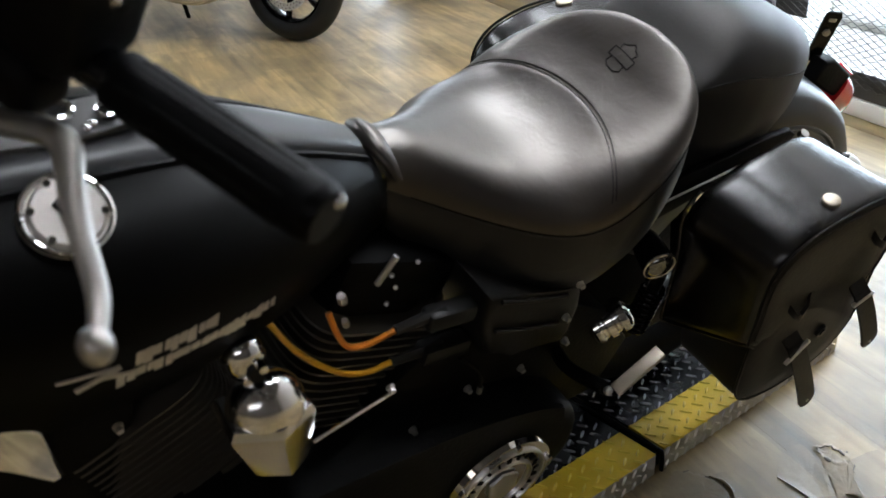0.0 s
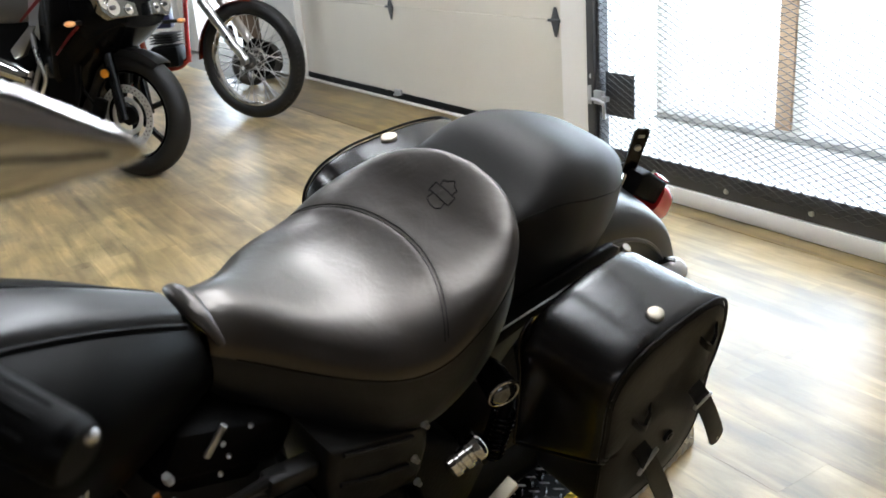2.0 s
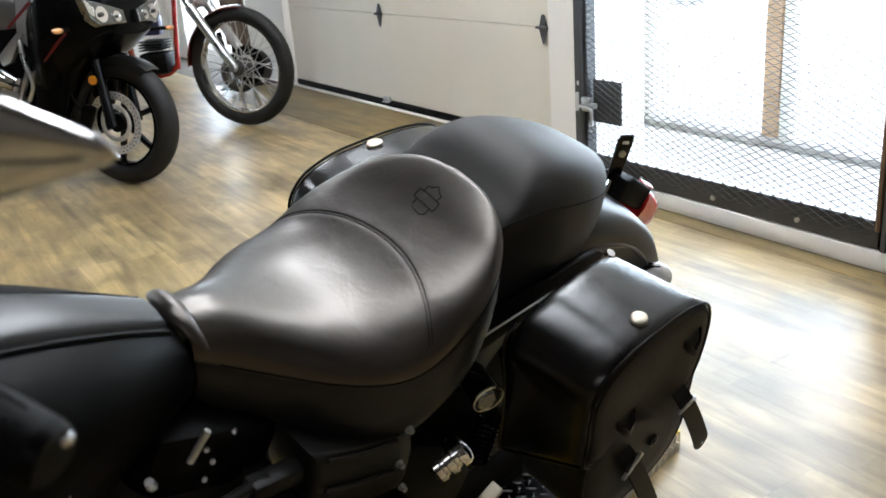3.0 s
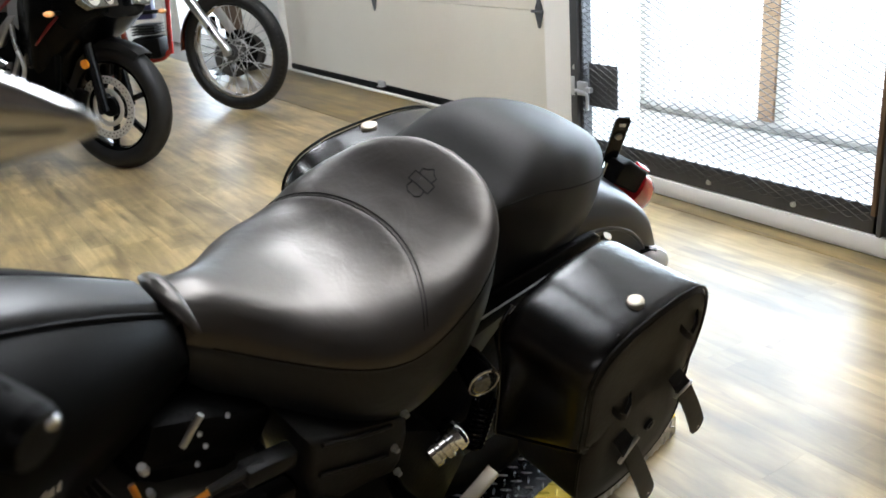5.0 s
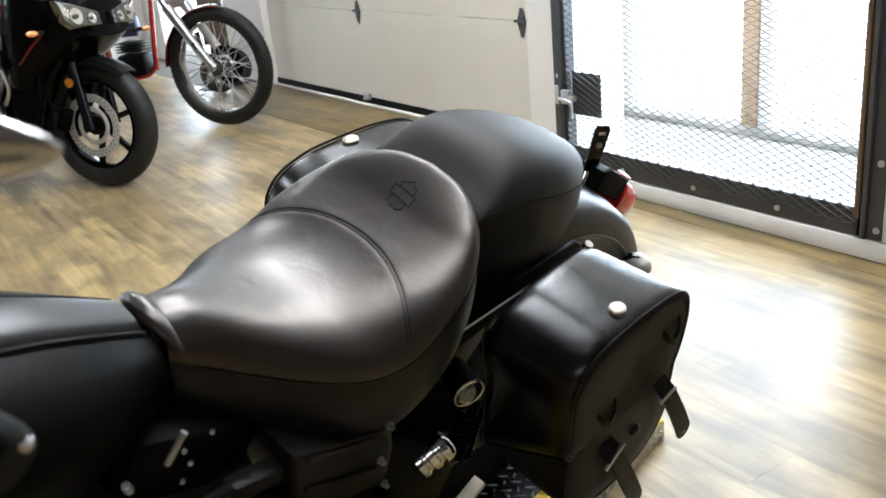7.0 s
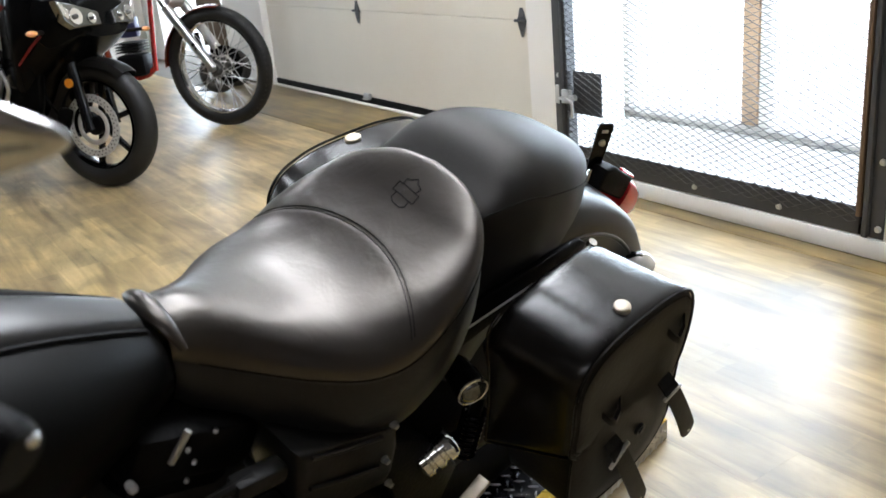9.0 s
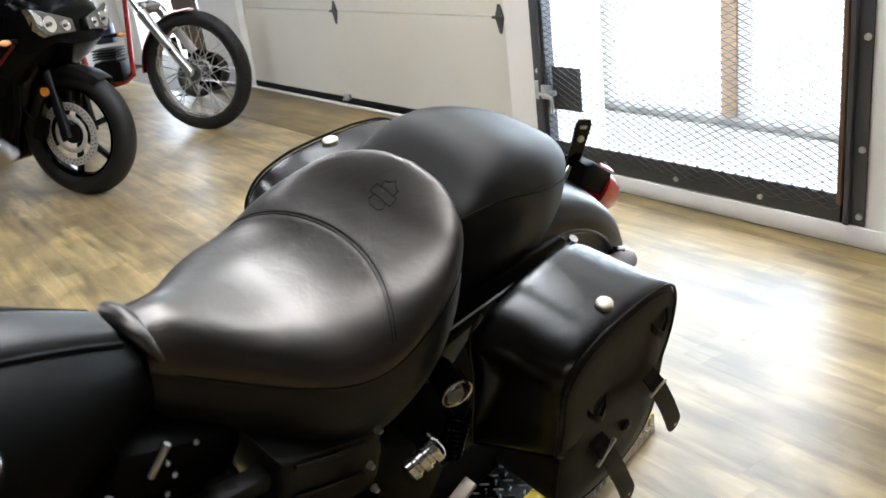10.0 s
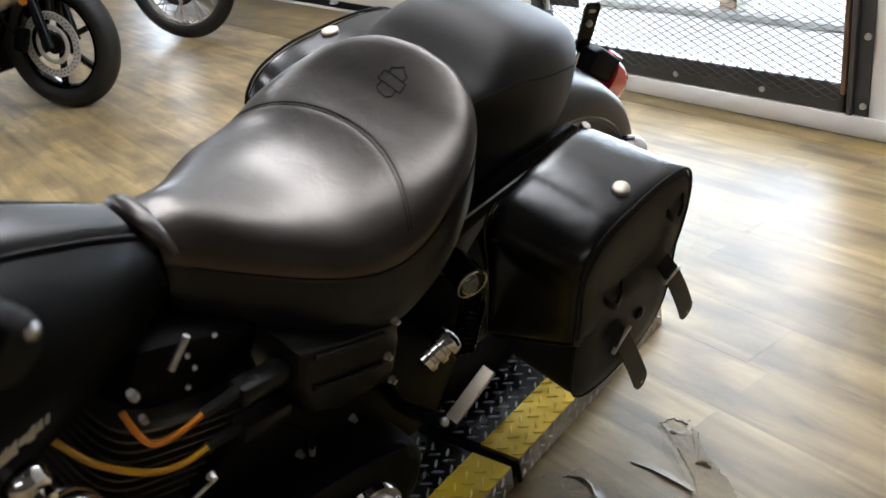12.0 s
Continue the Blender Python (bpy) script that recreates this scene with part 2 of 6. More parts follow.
M_BROWN = material("brown_hardboard", (0.115, 0.085, 0.062), 0.6, vary=0.3, scale=9, bump=0.15)
M_DASH = material("grey_dash_metal", (0.10, 0.098, 0.095), 0.45, metal=0.4, vary=0.15, scale=20)
M_FIN = material("fin_edges", (0.085, 0.075, 0.062), 0.4, metal=0.5, vary=0.3, scale=12, spec=0.3)
M_PLASTIC = material("black_plastic", (0.0095, 0.0090, 0.0085), 0.42, vary=0.25, scale=12, bump=0.2, bump_scale=160, spec=0.20)
M_ORANGE = material("orange_wire", (0.62, 0.20, 0.01), 0.38, vary=0.15, scale=20)
M_AMBERW = material("yellow_wire", (0.60, 0.30, 0.01), 0.38, vary=0.15, scale=20)
M_BADGE = material("silver_badge", (0.60, 0.56, 0.50), 0.4, metal=0.5, vary=0.25, scale=25)
M_RED = material("red_paint", (0.34, 0.018, 0.014), 0.25, vary=0.2, scale=6, coat=0.5)
M_BURNT = material("burnt_orange_paint", (0.20, 0.032, 0.014), 0.25, vary=0.15, scale=6, coat=0.5)
M_REDLENS = material("red_lens", (0.85, 0.03, 0.035), 0.15, vary=0.1, scale=20, coat=0.6)
M_AMBER = material("amber_lens", (0.75, 0.28, 0.02), 0.15, vary=0.1, scale=20, coat=0.6)
M_INDIC = material("pale_orange_lens", (0.80, 0.36, 0.14), 0.12, vary=0.3, scale=30, coat=0.8)
M_PALE = material("pale_lens", (0.62, 0.59, 0.55), 0.15, vary=0.1, scale=30, coat=0.5)
M_LENS = material("clear_lens", (0.15, 0.155, 0.155), 0.12, metal=0.95, vary=0.5, scale=30, coat=0.8, bump=0.9, bump_scale=38)
M_GLASS = clear("pane_glass")
M_TIMBER = material("bare_timber", (0.48, 0.32, 0.20), 0.6, vary=0.25, scale=8, bump=0.3, bump_scale=60)
M_CONC = material("concrete", (0.64, 0.63, 0.61), 0.85, vary=0.15, scale=3, bump=0.4, bump_scale=40)
M_SILL = material("dusty_sill", (0.34, 0.33, 0.31), 0.7, vary=0.6, scale=14, bump=0.4, bump_scale=40)
M_GROUT = material("dark_subfloor", (0.10, 0.085, 0.065), 0.8, vary=0.4, scale=6, bump=0.4, bump_scale=50)
M_BED = material("brown_bed", (0.235, 0.175, 0.092), 0.5, vary=0.5, scale=14, bump=0.5, bump_scale=60)
M_FILLPANEL = glowing("fill_panel_glow", (0.91, 0.95, 1.0), 28.0)

# ---- mesh helpers ----


def part(name, bm, mat, parent=None, label="", m=None, sharp=38):
    me = bpy.data.meshes.new(name)
    bmesh.ops.recalc_face_normals(bm, faces=bm.faces)
    bm.to_mesh(me)
    bm.free()
    me.shade_smooth()
    me.set_sharp_from_angle(angle=radians(sharp))
    me.materials.append(mat)
    ob = new(name, me)
    if parent:
        ob.parent = parent
    if m:
        ob.matrix_basis = m
    if label:
        tagged(ob, label)
    return ob


def thing(name, label, category, m=None, group="", kind=""):
    ob = new(name)
    if m:
        ob.matrix_basis = m
    return tagged(ob, label, category, group, kind)


def box(bm, sx, sy, sz, m=Matrix(), bevel=0.0, segs=2):
    r = bmesh.ops.create_cube(bm, size=1, matrix=m @ Matrix.Diagonal((sx, sy, sz, 1)))
    if bevel:
        es = list({e for v in r["verts"] for e in v.link_edges})
        bmesh.ops.bevel(bm, geom=es, offset=bevel, segments=segs, profile=0.5, affect="EDGES")
    return bm


def cyl(bm, r1, r2, d, m=Matrix(), segs=24, caps=True):
    bmesh.ops.create_cone(bm, cap_ends=caps, segments=segs, radius1=r1, radius2=r2, depth=d, matrix=m)
    return bm


def ball(bm, r, m=Matrix(), u=20, v=12):
    bmesh.ops.create_uvsphere(bm, u_segments=u, v_segments=v, radius=r, matrix=m)
    return bm


def torus(bm, R, r, m=Matrix(), segs=48, sides=10, sx=1.0):
    """A ring round the local x axis; sx stretches its width."""
    rings = []
    for i in range(segs):
        a = 2 * math.pi * i / segs
        ring = []
        for j in range(sides):
            b = 2 * math.pi * j / sides
            q = R + r * math.cos(b)
            ring.append(bm.verts.new(m @ Vector((sx * r * math.sin(b), q * math.cos(a), q * math.sin(a)))))
        rings.append(ring)
    for i in range(segs):
        for j in range(sides):
            bm.faces.new((rings[i][j], rings[i][(j + 1) % sides], rings[(i + 1) % segs][(j + 1) % sides], rings[(i + 1) % segs][j]))
    return bm


def smooth_path(pts, n=8):
    """Points along a Catmull-Rom curve through pts."""
    p = [Vector(q) for q in pts]
    p = [2 * p[0] - p[1], *p, 2 * p[-1] - p[-2]]
    out = []
    for i in range(1, len(p) - 2):
        a, b, c, d = p[i - 1:i + 3]
        for k in range(n):
            t = k / n
            out.append(0.5 * ((2 * b) + (c - a) * t + (2 * a - 5 * b + 4 * c - d) * t * t + (3 * b - a - 3 * c + d) * t ** 3))
    out.append(p[-2])
    return out


def tube(bm, pts, r, sides=10, flat=1.0, n=8, smooth=True):
    """A round rod along pts; r is one radius or (start, end); flat squeezes it in its second axis."""
    path = smooth_path(pts, n) if smooth else [Vector(q) for q in pts]
    rings, up = [], Vector((0.13, 0.21, 0.97))
    for i, q in enumerate(path):
        d = (path[min(i + 1, len(path) - 1)] - path[max(i - 1, 0)]).normalized()
        u = d.cross(up).normalized()
        w = u.cross(d)
        f = i / (len(path) - 1)
        rad = r if not isinstance(r, tuple) else r[0] + (r[1] - r[0]) * f
        rings.append([bm.verts.new(q + rad * (u * math.cos(a) + flat * w * math.sin(a))) for a in [2 * math.pi * j / sides for j in range(sides)]])
    for a, b in zip(rings, rings[1:]):
        for j in range(sides):
            bm.faces.new((a[j], a[(j + 1) % sides], b[(j + 1) % sides], b[j]))
    bm.faces.new(rings[0]), bm.faces.new(rings[-1])
    return bm


def loft(bm, rings, closed=True, caps=True):
    vs = [[bm.verts.new(q) for q in ring] for ring in rings]
    for a, b in zip(vs, vs[1:]):
        for j in range(len(a) if closed else len(a) - 1):
            k = (j + 1) % len(a)
            bm.faces.new((a[j], a[k], b[k], b[j]))
    if caps and closed:
        bm.faces.new(vs[0]), bm.faces.new(vs[-1])
    return bm


def slab(bm, outline, d, m=Matrix(), bevel=0.0, segs=2):
    """A plate with the given outline in local x, z, and thickness d along local y."""
    lo = [bm.verts.new(m @ Vector((x, -d / 2, z))) for x, z in outline]
    hi = [bm.verts.new(m @ Vector((x, d / 2, z))) for x, z in outline]
    a, b = bm.faces.new(lo), bm.faces.new(hi)
    for i in range(len(lo)):
        k = (i + 1) % len(lo)
        bm.faces.new((lo[i], lo[k], hi[k], hi[i]))
    if bevel:
        bmesh.ops.bevel(bm, geom=list(a.edges) + list(b.edges), offset=bevel, segments=segs, profile=0.5, affect="EDGES")
    return bm


def curve_at(table, y):
    """Smooth interpolation in a table of rows (y, a, b, ...)."""
    if y <= table[0][0]:
        return table[0][1:]
    for i in range(len(table) - 1):
        a, b = table[i], table[i + 1]
        if y <= b[0]:
            p, q = table[max(i - 1, 0)], table[min(i + 2, len(table) - 1)]
            t, h = (y - a[0]) / (b[0] - a[0]), b[0] - a[0]
            out = []
            for k in range(1, len(a)):
                ma = (b[k] - p[k]) / max(b[0] - p[0], 1e-6) * h
                mb = (q[k] - a[k]) / max(q[0] - a[0], 1e-6) * h
                out.append((2 * t ** 3 - 3 * t * t + 1) * a[k] + (t ** 3 - 2 * t * t + t) * ma + (-2 * t ** 3 + 3 * t * t) * b[k] + (t ** 3 - t * t) * mb)
            return out
    return table[-1][1:]


def XF(x=0, y=0, z=0, rx=0, ry=0, rz=0):
    return pose(x, y, z, rx, ry, rz)


def shared(name, me, parent, m):
    """One more piece on a mesh that alike pieces share."""
    ob = new(name, me)
    ob.parent = parent
    ob.matrix_basis = m
    return ob


def mesh_of(bm, mat, sharp=38):
    me = bpy.data.meshes.new("piece")
    bmesh.ops.recalc_face_normals(bm, faces=bm.faces)
    bm.to_mesh(me)
    bm.free()
    me.shade_smooth()
    me.set_sharp_from_angle(angle=radians(sharp))
    me.materials.append(mat)
    return me


# ---- room ----
GY, DY = 1.70, 2.03          # face of the gate wall, face of the garage door
X0, X1, Y0, H = -8.0, 4.0, -6.0, 3.2


def structure(name, bm, mat, label, category="wall"):
    return tagged(part(name, bm, mat), label, category, kind="structure")


bm = bmesh.new()
box(bm, X1 - X0 + 0.4, GY + 0.6 - Y0 + 0.3, 0.10, XF((X0 + X1) / 2, (Y0 + GY + 0.5) / 2, -0.056))
floor = structure("floor", bm, M_GROUT, "worn wood-look vinyl plank floor with torn patches", "floor")
bm = bmesh.new()
box(bm, X1 - X0 + 0.4, GY + 1.0 - Y0, 0.15, XF((X0 + X1) / 2, (Y0 + GY + 0.7) / 2, H + 0.075))
structure("ceiling", bm, M_CEIL, "dark boarded ceiling, unseen, with added light panels", "ceiling")

# gate wall: opening for the gate between -1.50 and -0.17, from 0.10 up to 2.20
bm = bmesh.new()
box(bm, X1 + 0.17, 0.16, H, XF((X1 - 0.17) / 2, GY + 0.08, H / 2))
box(bm, 0.215, 0.33, H, XF(-1.6075, GY + 0.165, H / 2))
box(bm, 1.33, 0.16, H - 2.2, XF(-0.835, GY + 0.08, (H + 2.2) / 2))
box(bm, 1.33, 0.16, 0.10, XF(-0.835, GY + 0.08, 0.05))
structure("wall_north", bm, M_WALL, "cream painted wall round the steel mesh gate")
# wall round the garage door, further back
bm = bmesh.new()
box(bm, 4.9 - 1.5, 0.14, H - 2.5, XF(-3.2, DY + 0.12, (H + 2.5) / 2))
box(bm, 0.75, 0.16, H, XF(-5.475, DY + 0.03, H / 2))
box(bm, 0.5, 0.16, H, XF(X0 + 0.25, DY + 0.03, H / 2))
box(bm, 1.65, 0.16, H - 2.3, XF(-6.675, DY + 0.03, (H + 2.3) / 2))
structure("wall_door", bm, M_WALL, "cream painted wall beside the overhead garage door")
bm = bmesh.new()
box(bm, 0.2, 3.5, H, XF(X0 - 0.1, -4.75, H / 2))
box(bm, 0.2, 3.6, H, XF(X0 - 0.1, 0.4, H / 2))
box(bm, 0.2, 1.6, 0.6, XF(X0 - 0.1, -2.2, 0.3))
box(bm, 0.2, 1.6, H - 2.5, XF(X0 - 0.1, -2.2, (H + 2.5) / 2))
structure("wall_west", bm, M_WALL, "cream painted wall with an added wide opening for the fill lamp")
# unseen walls that close the room, kept dark for what the motorcycle reflects
bm = bmesh.new()
box(bm, 0.2, 0.7, H, XF(X1 + 0.1, Y0 + 0.35, H / 2))
box(bm, 0.2, 3.8, H, XF(X1 + 0.1, 0.0, H / 2))
box(bm, 0.2, 3.4, 1.9, XF(X1 + 0.1, -3.6, 0.95))
box(bm, 0.2, 3.4, H - 2.9, XF(X1 + 0.1, -3.6, (H + 2.9) / 2))
structure("wall_east", bm, M_WARM, "plain unseen brown wall with an added high opening for the fill lamp")
bm = bmesh.new()
box(bm, X1 - X0, 0.2, H, XF((X0 + X1) / 2, Y0 - 0.1, H / 2))
structure("wall_south", bm, M_WARM, "plain unseen brown wall")

# light panels added on the unseen ceiling, placed for the seat's highlights
for x, y, turn, long, wide in ((-1.75, 1.05, 0, 1.2, 0.5), (-0.30, 1.05, 0, 1.2, 0.5), (0.55, -0.10, 90, 0.9, 0.3), (-3.4, 0.35, 0, 1.2, 0.3), (-2.6, -1.6, 0, 1.2, 0.3)):
    lamp = thing("fill_panel", "white light panel added on the unseen ceiling", "ceiling light", XF(x, y, H, 0, 0, turn), "ceiling lights")
    part("housing", box(bmesh.new(), long + 0.06, wide + 0.06, 0.05, XF(0, 0, -0.026), 0.008), M_WHITE, lamp)
    part("diffuser", box(bmesh.new(), long, wide, 0.006, XF(0, 0, -0.055), 0.002), M_FILLPANEL, lamp)

# outside, seen through the openings
bm = bmesh.new()
box(bm, 60, 40, 0.1, XF(-2, 22.3, -0.11))
structure("ground", bm, M_CONC, "pale sunlit concrete yard outside", "ground")
# glowing sheets stand in for the bright daylight outside
M_DAYGLOW = glowing("daylight_glow", (0.78, 0.90, 1.0), 10.0)
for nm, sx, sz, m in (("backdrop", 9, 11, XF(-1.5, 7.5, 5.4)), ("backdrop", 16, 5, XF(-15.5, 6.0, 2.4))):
    structure(nm, box(bmesh.new(), sx, 0.05, sz, m), M_DAYGLOW, "glowing sheet standing in for bright daylight beyond the glass", "backdrop")

# ---- overhead garage door ----
gdoor = thing("garage_door", "cream sectional garage door with dark steel hinges, closed", "garage door", XF(-3.43, DY, 0), kind="structure")
W = 3.40
for i, z in enumerate((0.045, 0.575, 1.105, 1.635)):
    part("panel", box(bmesh.new(), W, 0.045, 0.5275, XF(0, 0.024, z + 0.264), 0.002, 1), M_GDOOR, gdoor)
part("bottom_seal", box(bmesh.new(), W, 0.05, 0.045, XF(0, 0.022, 0.0235), 0.01), M_RUBBER, gdoor, "black rubber weather seal")
part("threshold", box(bmesh.new(), W + 0.05, 0.035, 0.008, XF(0, -0.030, 0.0055), 0.003), M_WHITE, gdoor, "scuffed pale threshold strip")


def hinge(x, z, s=1.0):
    bm = bmesh.new()
    slab(bm, [(-0.034, 0.0), (-0.010, 0.062), (0.010, 0.062), (0.034, 0.0), (0.008, -0.075), (-0.008, -0.075)], 0.004, XF(x, -0.004, z), 0.0015, 1)
    cyl(bm, 0.007, 0.007, 0.085, XF(x, -0.012, z + 0.002, 0, 90, 0), 10)
    for dx, dz in ((-0.015, 0.02), (0.015, 0.02), (0, -0.045)):
        cyl(bm, 0.0055, 0.0045, 0.006, XF(x + dx, -0.008, z + dz, 90, 0, 0), 8)
    return part("hinge", bm, M_STEEL, gdoor, "dark steel hinge")


for x in (-3.734, -2.151):
    hinge(x + 3.43, 0.571)
    hinge(x + 3.43, 1.10)
bm = bmesh.new()
box(bm, 0.07, 0.02, 0.035, XF(-3.72 + 3.43, -0.012, 0.052), 0.004)
box(bm, 0.05, 0.03, 0.008, XF(-3.72 + 3.43, -0.022, 0.036), 0.002)
part("bottom_bracket", bm, M_ZINC, gdoor)
part("side_bracket", box(bmesh.new(), 0.03, 0.03, 0.22, XF(1.64, -0.018, 0.22), 0.003), M_ZINC, gdoor, "galvanised track bracket")

# ---- glazed door behind the gate ----
GX0, GX1, GZ0, GZ1 = -1.548, -0.121, 0.066, 2.16
gl = thing("glass_door", "white framed glazed door standing behind the mesh gate", "door", XF(0, 2.75, 0), kind="structure")
for x, w, mt in ((-2.19, 0.07, M_WHITE), (-1.396, 0.085, M_TIMBER), (-1.318, 0.05, M_WHITE), (-0.425, 0.065, M_WHITE)):
    part("mullion", box(bmesh.new(), w, 0.06, 2.3, XF(x, 0, 1.15), 0.004), mt, gl)
part("sill", box(bmesh.new(), 1.95, 0.11, 0.03, XF(-1.33, -0.04, 0.017), 0.006), M_SILL, gl, "worn dusty grey sill")
for x0, x1 in ((-2.155, -1.44), (-1.29, -0.46)):
    pane = part("pane", box(bmesh.new(), x1 - x0, 0.006, 2.2, XF((x0 + x1) / 2, 0, 1.15)), M_GLASS, gl)
    pane.visible_shadow = False
bm = bmesh.new()
box(bm, 2.7, 1.25, 0.04, XF(-1.2, GY + 0.16 + 0.625, -0.02))
structure("porch_floor", bm, M_CONC, "pale dusty concrete strip behind the gate", "floor")
bm = bmesh.new()
box(bm, 0.10, 1.05, 2.4, XF(-2.40, GY + 0.86, 1.2))
box(bm, 0.10, 1.20, 2.4, XF(-0.10, GY + 0.77, 1.2))
box(bm, 2.5, 1.15, 0.08, XF(-1.25, GY + 0.75, 2.44))
structure("wall_porch", bm, M_WALL, "pale wall of the shallow entrance behind the gate")

# ---- steel mesh gate ----
gate = thing("security_gate", "dark steel gate with expanded metal mesh, shut and latched", "gate", XF(0, GY, 0), kind="structure")
fw = 0.075
for nm, sx, sz, cx, cz in (("post", fw, GZ1 - GZ0, GX0 + fw / 2, (GZ0 + GZ1) / 2), ("post", 0.080, GZ1 - GZ0, GX1 - 0.040, (GZ0 + GZ1) / 2),
                           ("rail", GX1 - GX0 - 0.13, 0.088, (GX0 + GX1) / 2 + 0.01, GZ0 + 0.044), ("rail", GX1 - GX0 - 0.13, 0.075, (GX0 + GX1) / 2 + 0.01, GZ1 - 0.04)):
    bm = bmesh.new()
    box(bm, sx, 0.006, sz, XF(cx, -0.006, cz), 0.0015, 1)
    if nm == "post":
        box(bm, 0.006, 0.04, sz, XF(cx + (sx / 2 - 0.003) * (1 if cx < -0.8 else -1), 0.017, cz))
        box(bm, 0.018, 0.018, sz, XF(cx + (0.012 if cx < -0.8 else -0.012), -0.016, cz), 0.003, 1)
    part(nm, bm, M_STEEL, gate)
part("angle_bar", box(bmesh.new(), 0.016, 0.022, GZ1 - GZ0 - 0.1, XF(GX1 - 0.075, -0.013, (GZ0 + GZ1) / 2 + 0.01), 0.003), M_RUST, gate, "rust-stained inner angle bar")


def expanded_mesh(x0, x1, z0, z1, y, cw=0.052, ch=0.024, thick=0.0027):
    """Expanded metal: staggered rows of flattened diamonds, strands twisted out of the plane."""
    bm = bmesh.new()
    rows, cols = int((z1 - z0) / ch), int((x1 - x0) / cw)
    for r in range(rows * 2 + 1):
        z = z0 + r * ch / 2
        pts = []
        for c in range(cols * 2 + 2):
            up = (c + r) % 2
            pts.append(Vector((x0 + c * cw / 2 + (0.0 if r % 2 == 0 else 0.0), y + (0.003 if up else -0.003), z + (ch * 0.17 if up else -ch * 0.17))))
        pts = [q for q in pts if q.x <= x1]
        a = [bm.verts.new(q + Vector((0, -thick / 2, thick * 0.32))) for q in pts]
        b = [bm.verts.new(q + Vector((0, thick / 2, thick * 0.5))) for q in pts]
        c_ = [bm.verts.new(q + Vector((0, thick / 2, -thick * 0.32))) for q in pts]
        d = [bm.verts.new(q + Vector((0, -thick / 2, -thick * 0.5))) for q in pts]
        for i in range(len(pts) - 1):
            for s, t in ((a, b), (b, c_), (c_, d), (d, a)):
                bm.faces.new((s[i], t[i], t[i + 1], s[i + 1]))
    return bm


tagged(part("mesh_screen", expanded_mesh(GX0 + 0.07, GX1 - 0.07, GZ0 + 0.040, GZ1 - 0.06, -0.014), M_STEEL, gate, sharp=20), kind="stuff")
# patch of mesh backed by plate behind the latch
part("latch_plate", box(bmesh.new(), 0.160, 0.003, 0.17, XF(-1.385, 0.018, 0.362)), M_STEEL, gate, "dark plate behind the latch")
bm = bmesh.new()
box(bm, 0.05, 0.018, 0.055, XF(-1.462, -0.022, 0.352), 0.003)
box(bm, 0.035, 0.012, 0.075, XF(-1.515, -0.016, 0.355), 0.003)
box(bm, 0.03, 0.02, 0.02, XF(-1.425, -0.022, 0.35), 0.003)
part("latch", bm, M_ZINC, gate, "galvanised slide latch")
part("latch_handle", tube(bmesh.new(), [(-1.49, -0.036, 0.345), (-1.45, -0.04, 0.343), (-1.418, -0.042, 0.335), (-1.412, -0.042, 0.305), (-1.412, -0.042, 0.275)], 0.0065, 10), M_ALU, gate)
bolt_bm = bmesh.new()
cyl(bolt_bm, 0.011, 0.009, 0.007, XF(0, -0.012, 0, 90, 0, 0), 12)
cyl(bolt_bm, 0.005, 0.005, 0.010, XF(0, -0.013, 0, 90, 0, 0), 6)
bolt_me = mesh_of(bolt_bm, M_ZINC)
for x, z in ((-0.822, 0.096), (-0.476, 0.096), (-0.137, 0.096), (-1.17, 0.096), (-0.137, 0.30), (-0.137, 0.62), (-1.52, 0.43), (-1.52, 0.10), (-0.137, 1.2), (-1.52, 1.2)):
    shared("bolt", bolt_me, gate, XF(x, 0, z))

# skirting and the stained border board along the gate wall
bm = bmesh.new()
box(bm, X1 + 1.7, 0.012, 0.062, XF((X1 - 1.71) / 2, GY - 0.007, 0.031), 0.003)
structure("baseboard", bm, M_WHITE, "chipped white skirting under the gate", "baseboard")
bm = bmesh.new()
box(bm, X1 + 1.7, 0.083, 0.006, XF((X1 - 1.71) / 2, GY - 0.0565, -0.0025), 0.0008)
structure("trim", bm, M_STAINED, "darker stained border board on the floor", "trim")

# ---- lift platform ----
PYAW = 15.8
PM = XF(0.25, 0.0, 0, 0, 0, PYAW)        # origin at the joint, on the outer edge; x across, y to the rear
lift = thing("motorcycle_lift", "low tread-plate lift platform, black with yellow border stripes", "lift platform", PM)
PT, PW = 0.042, 0.62


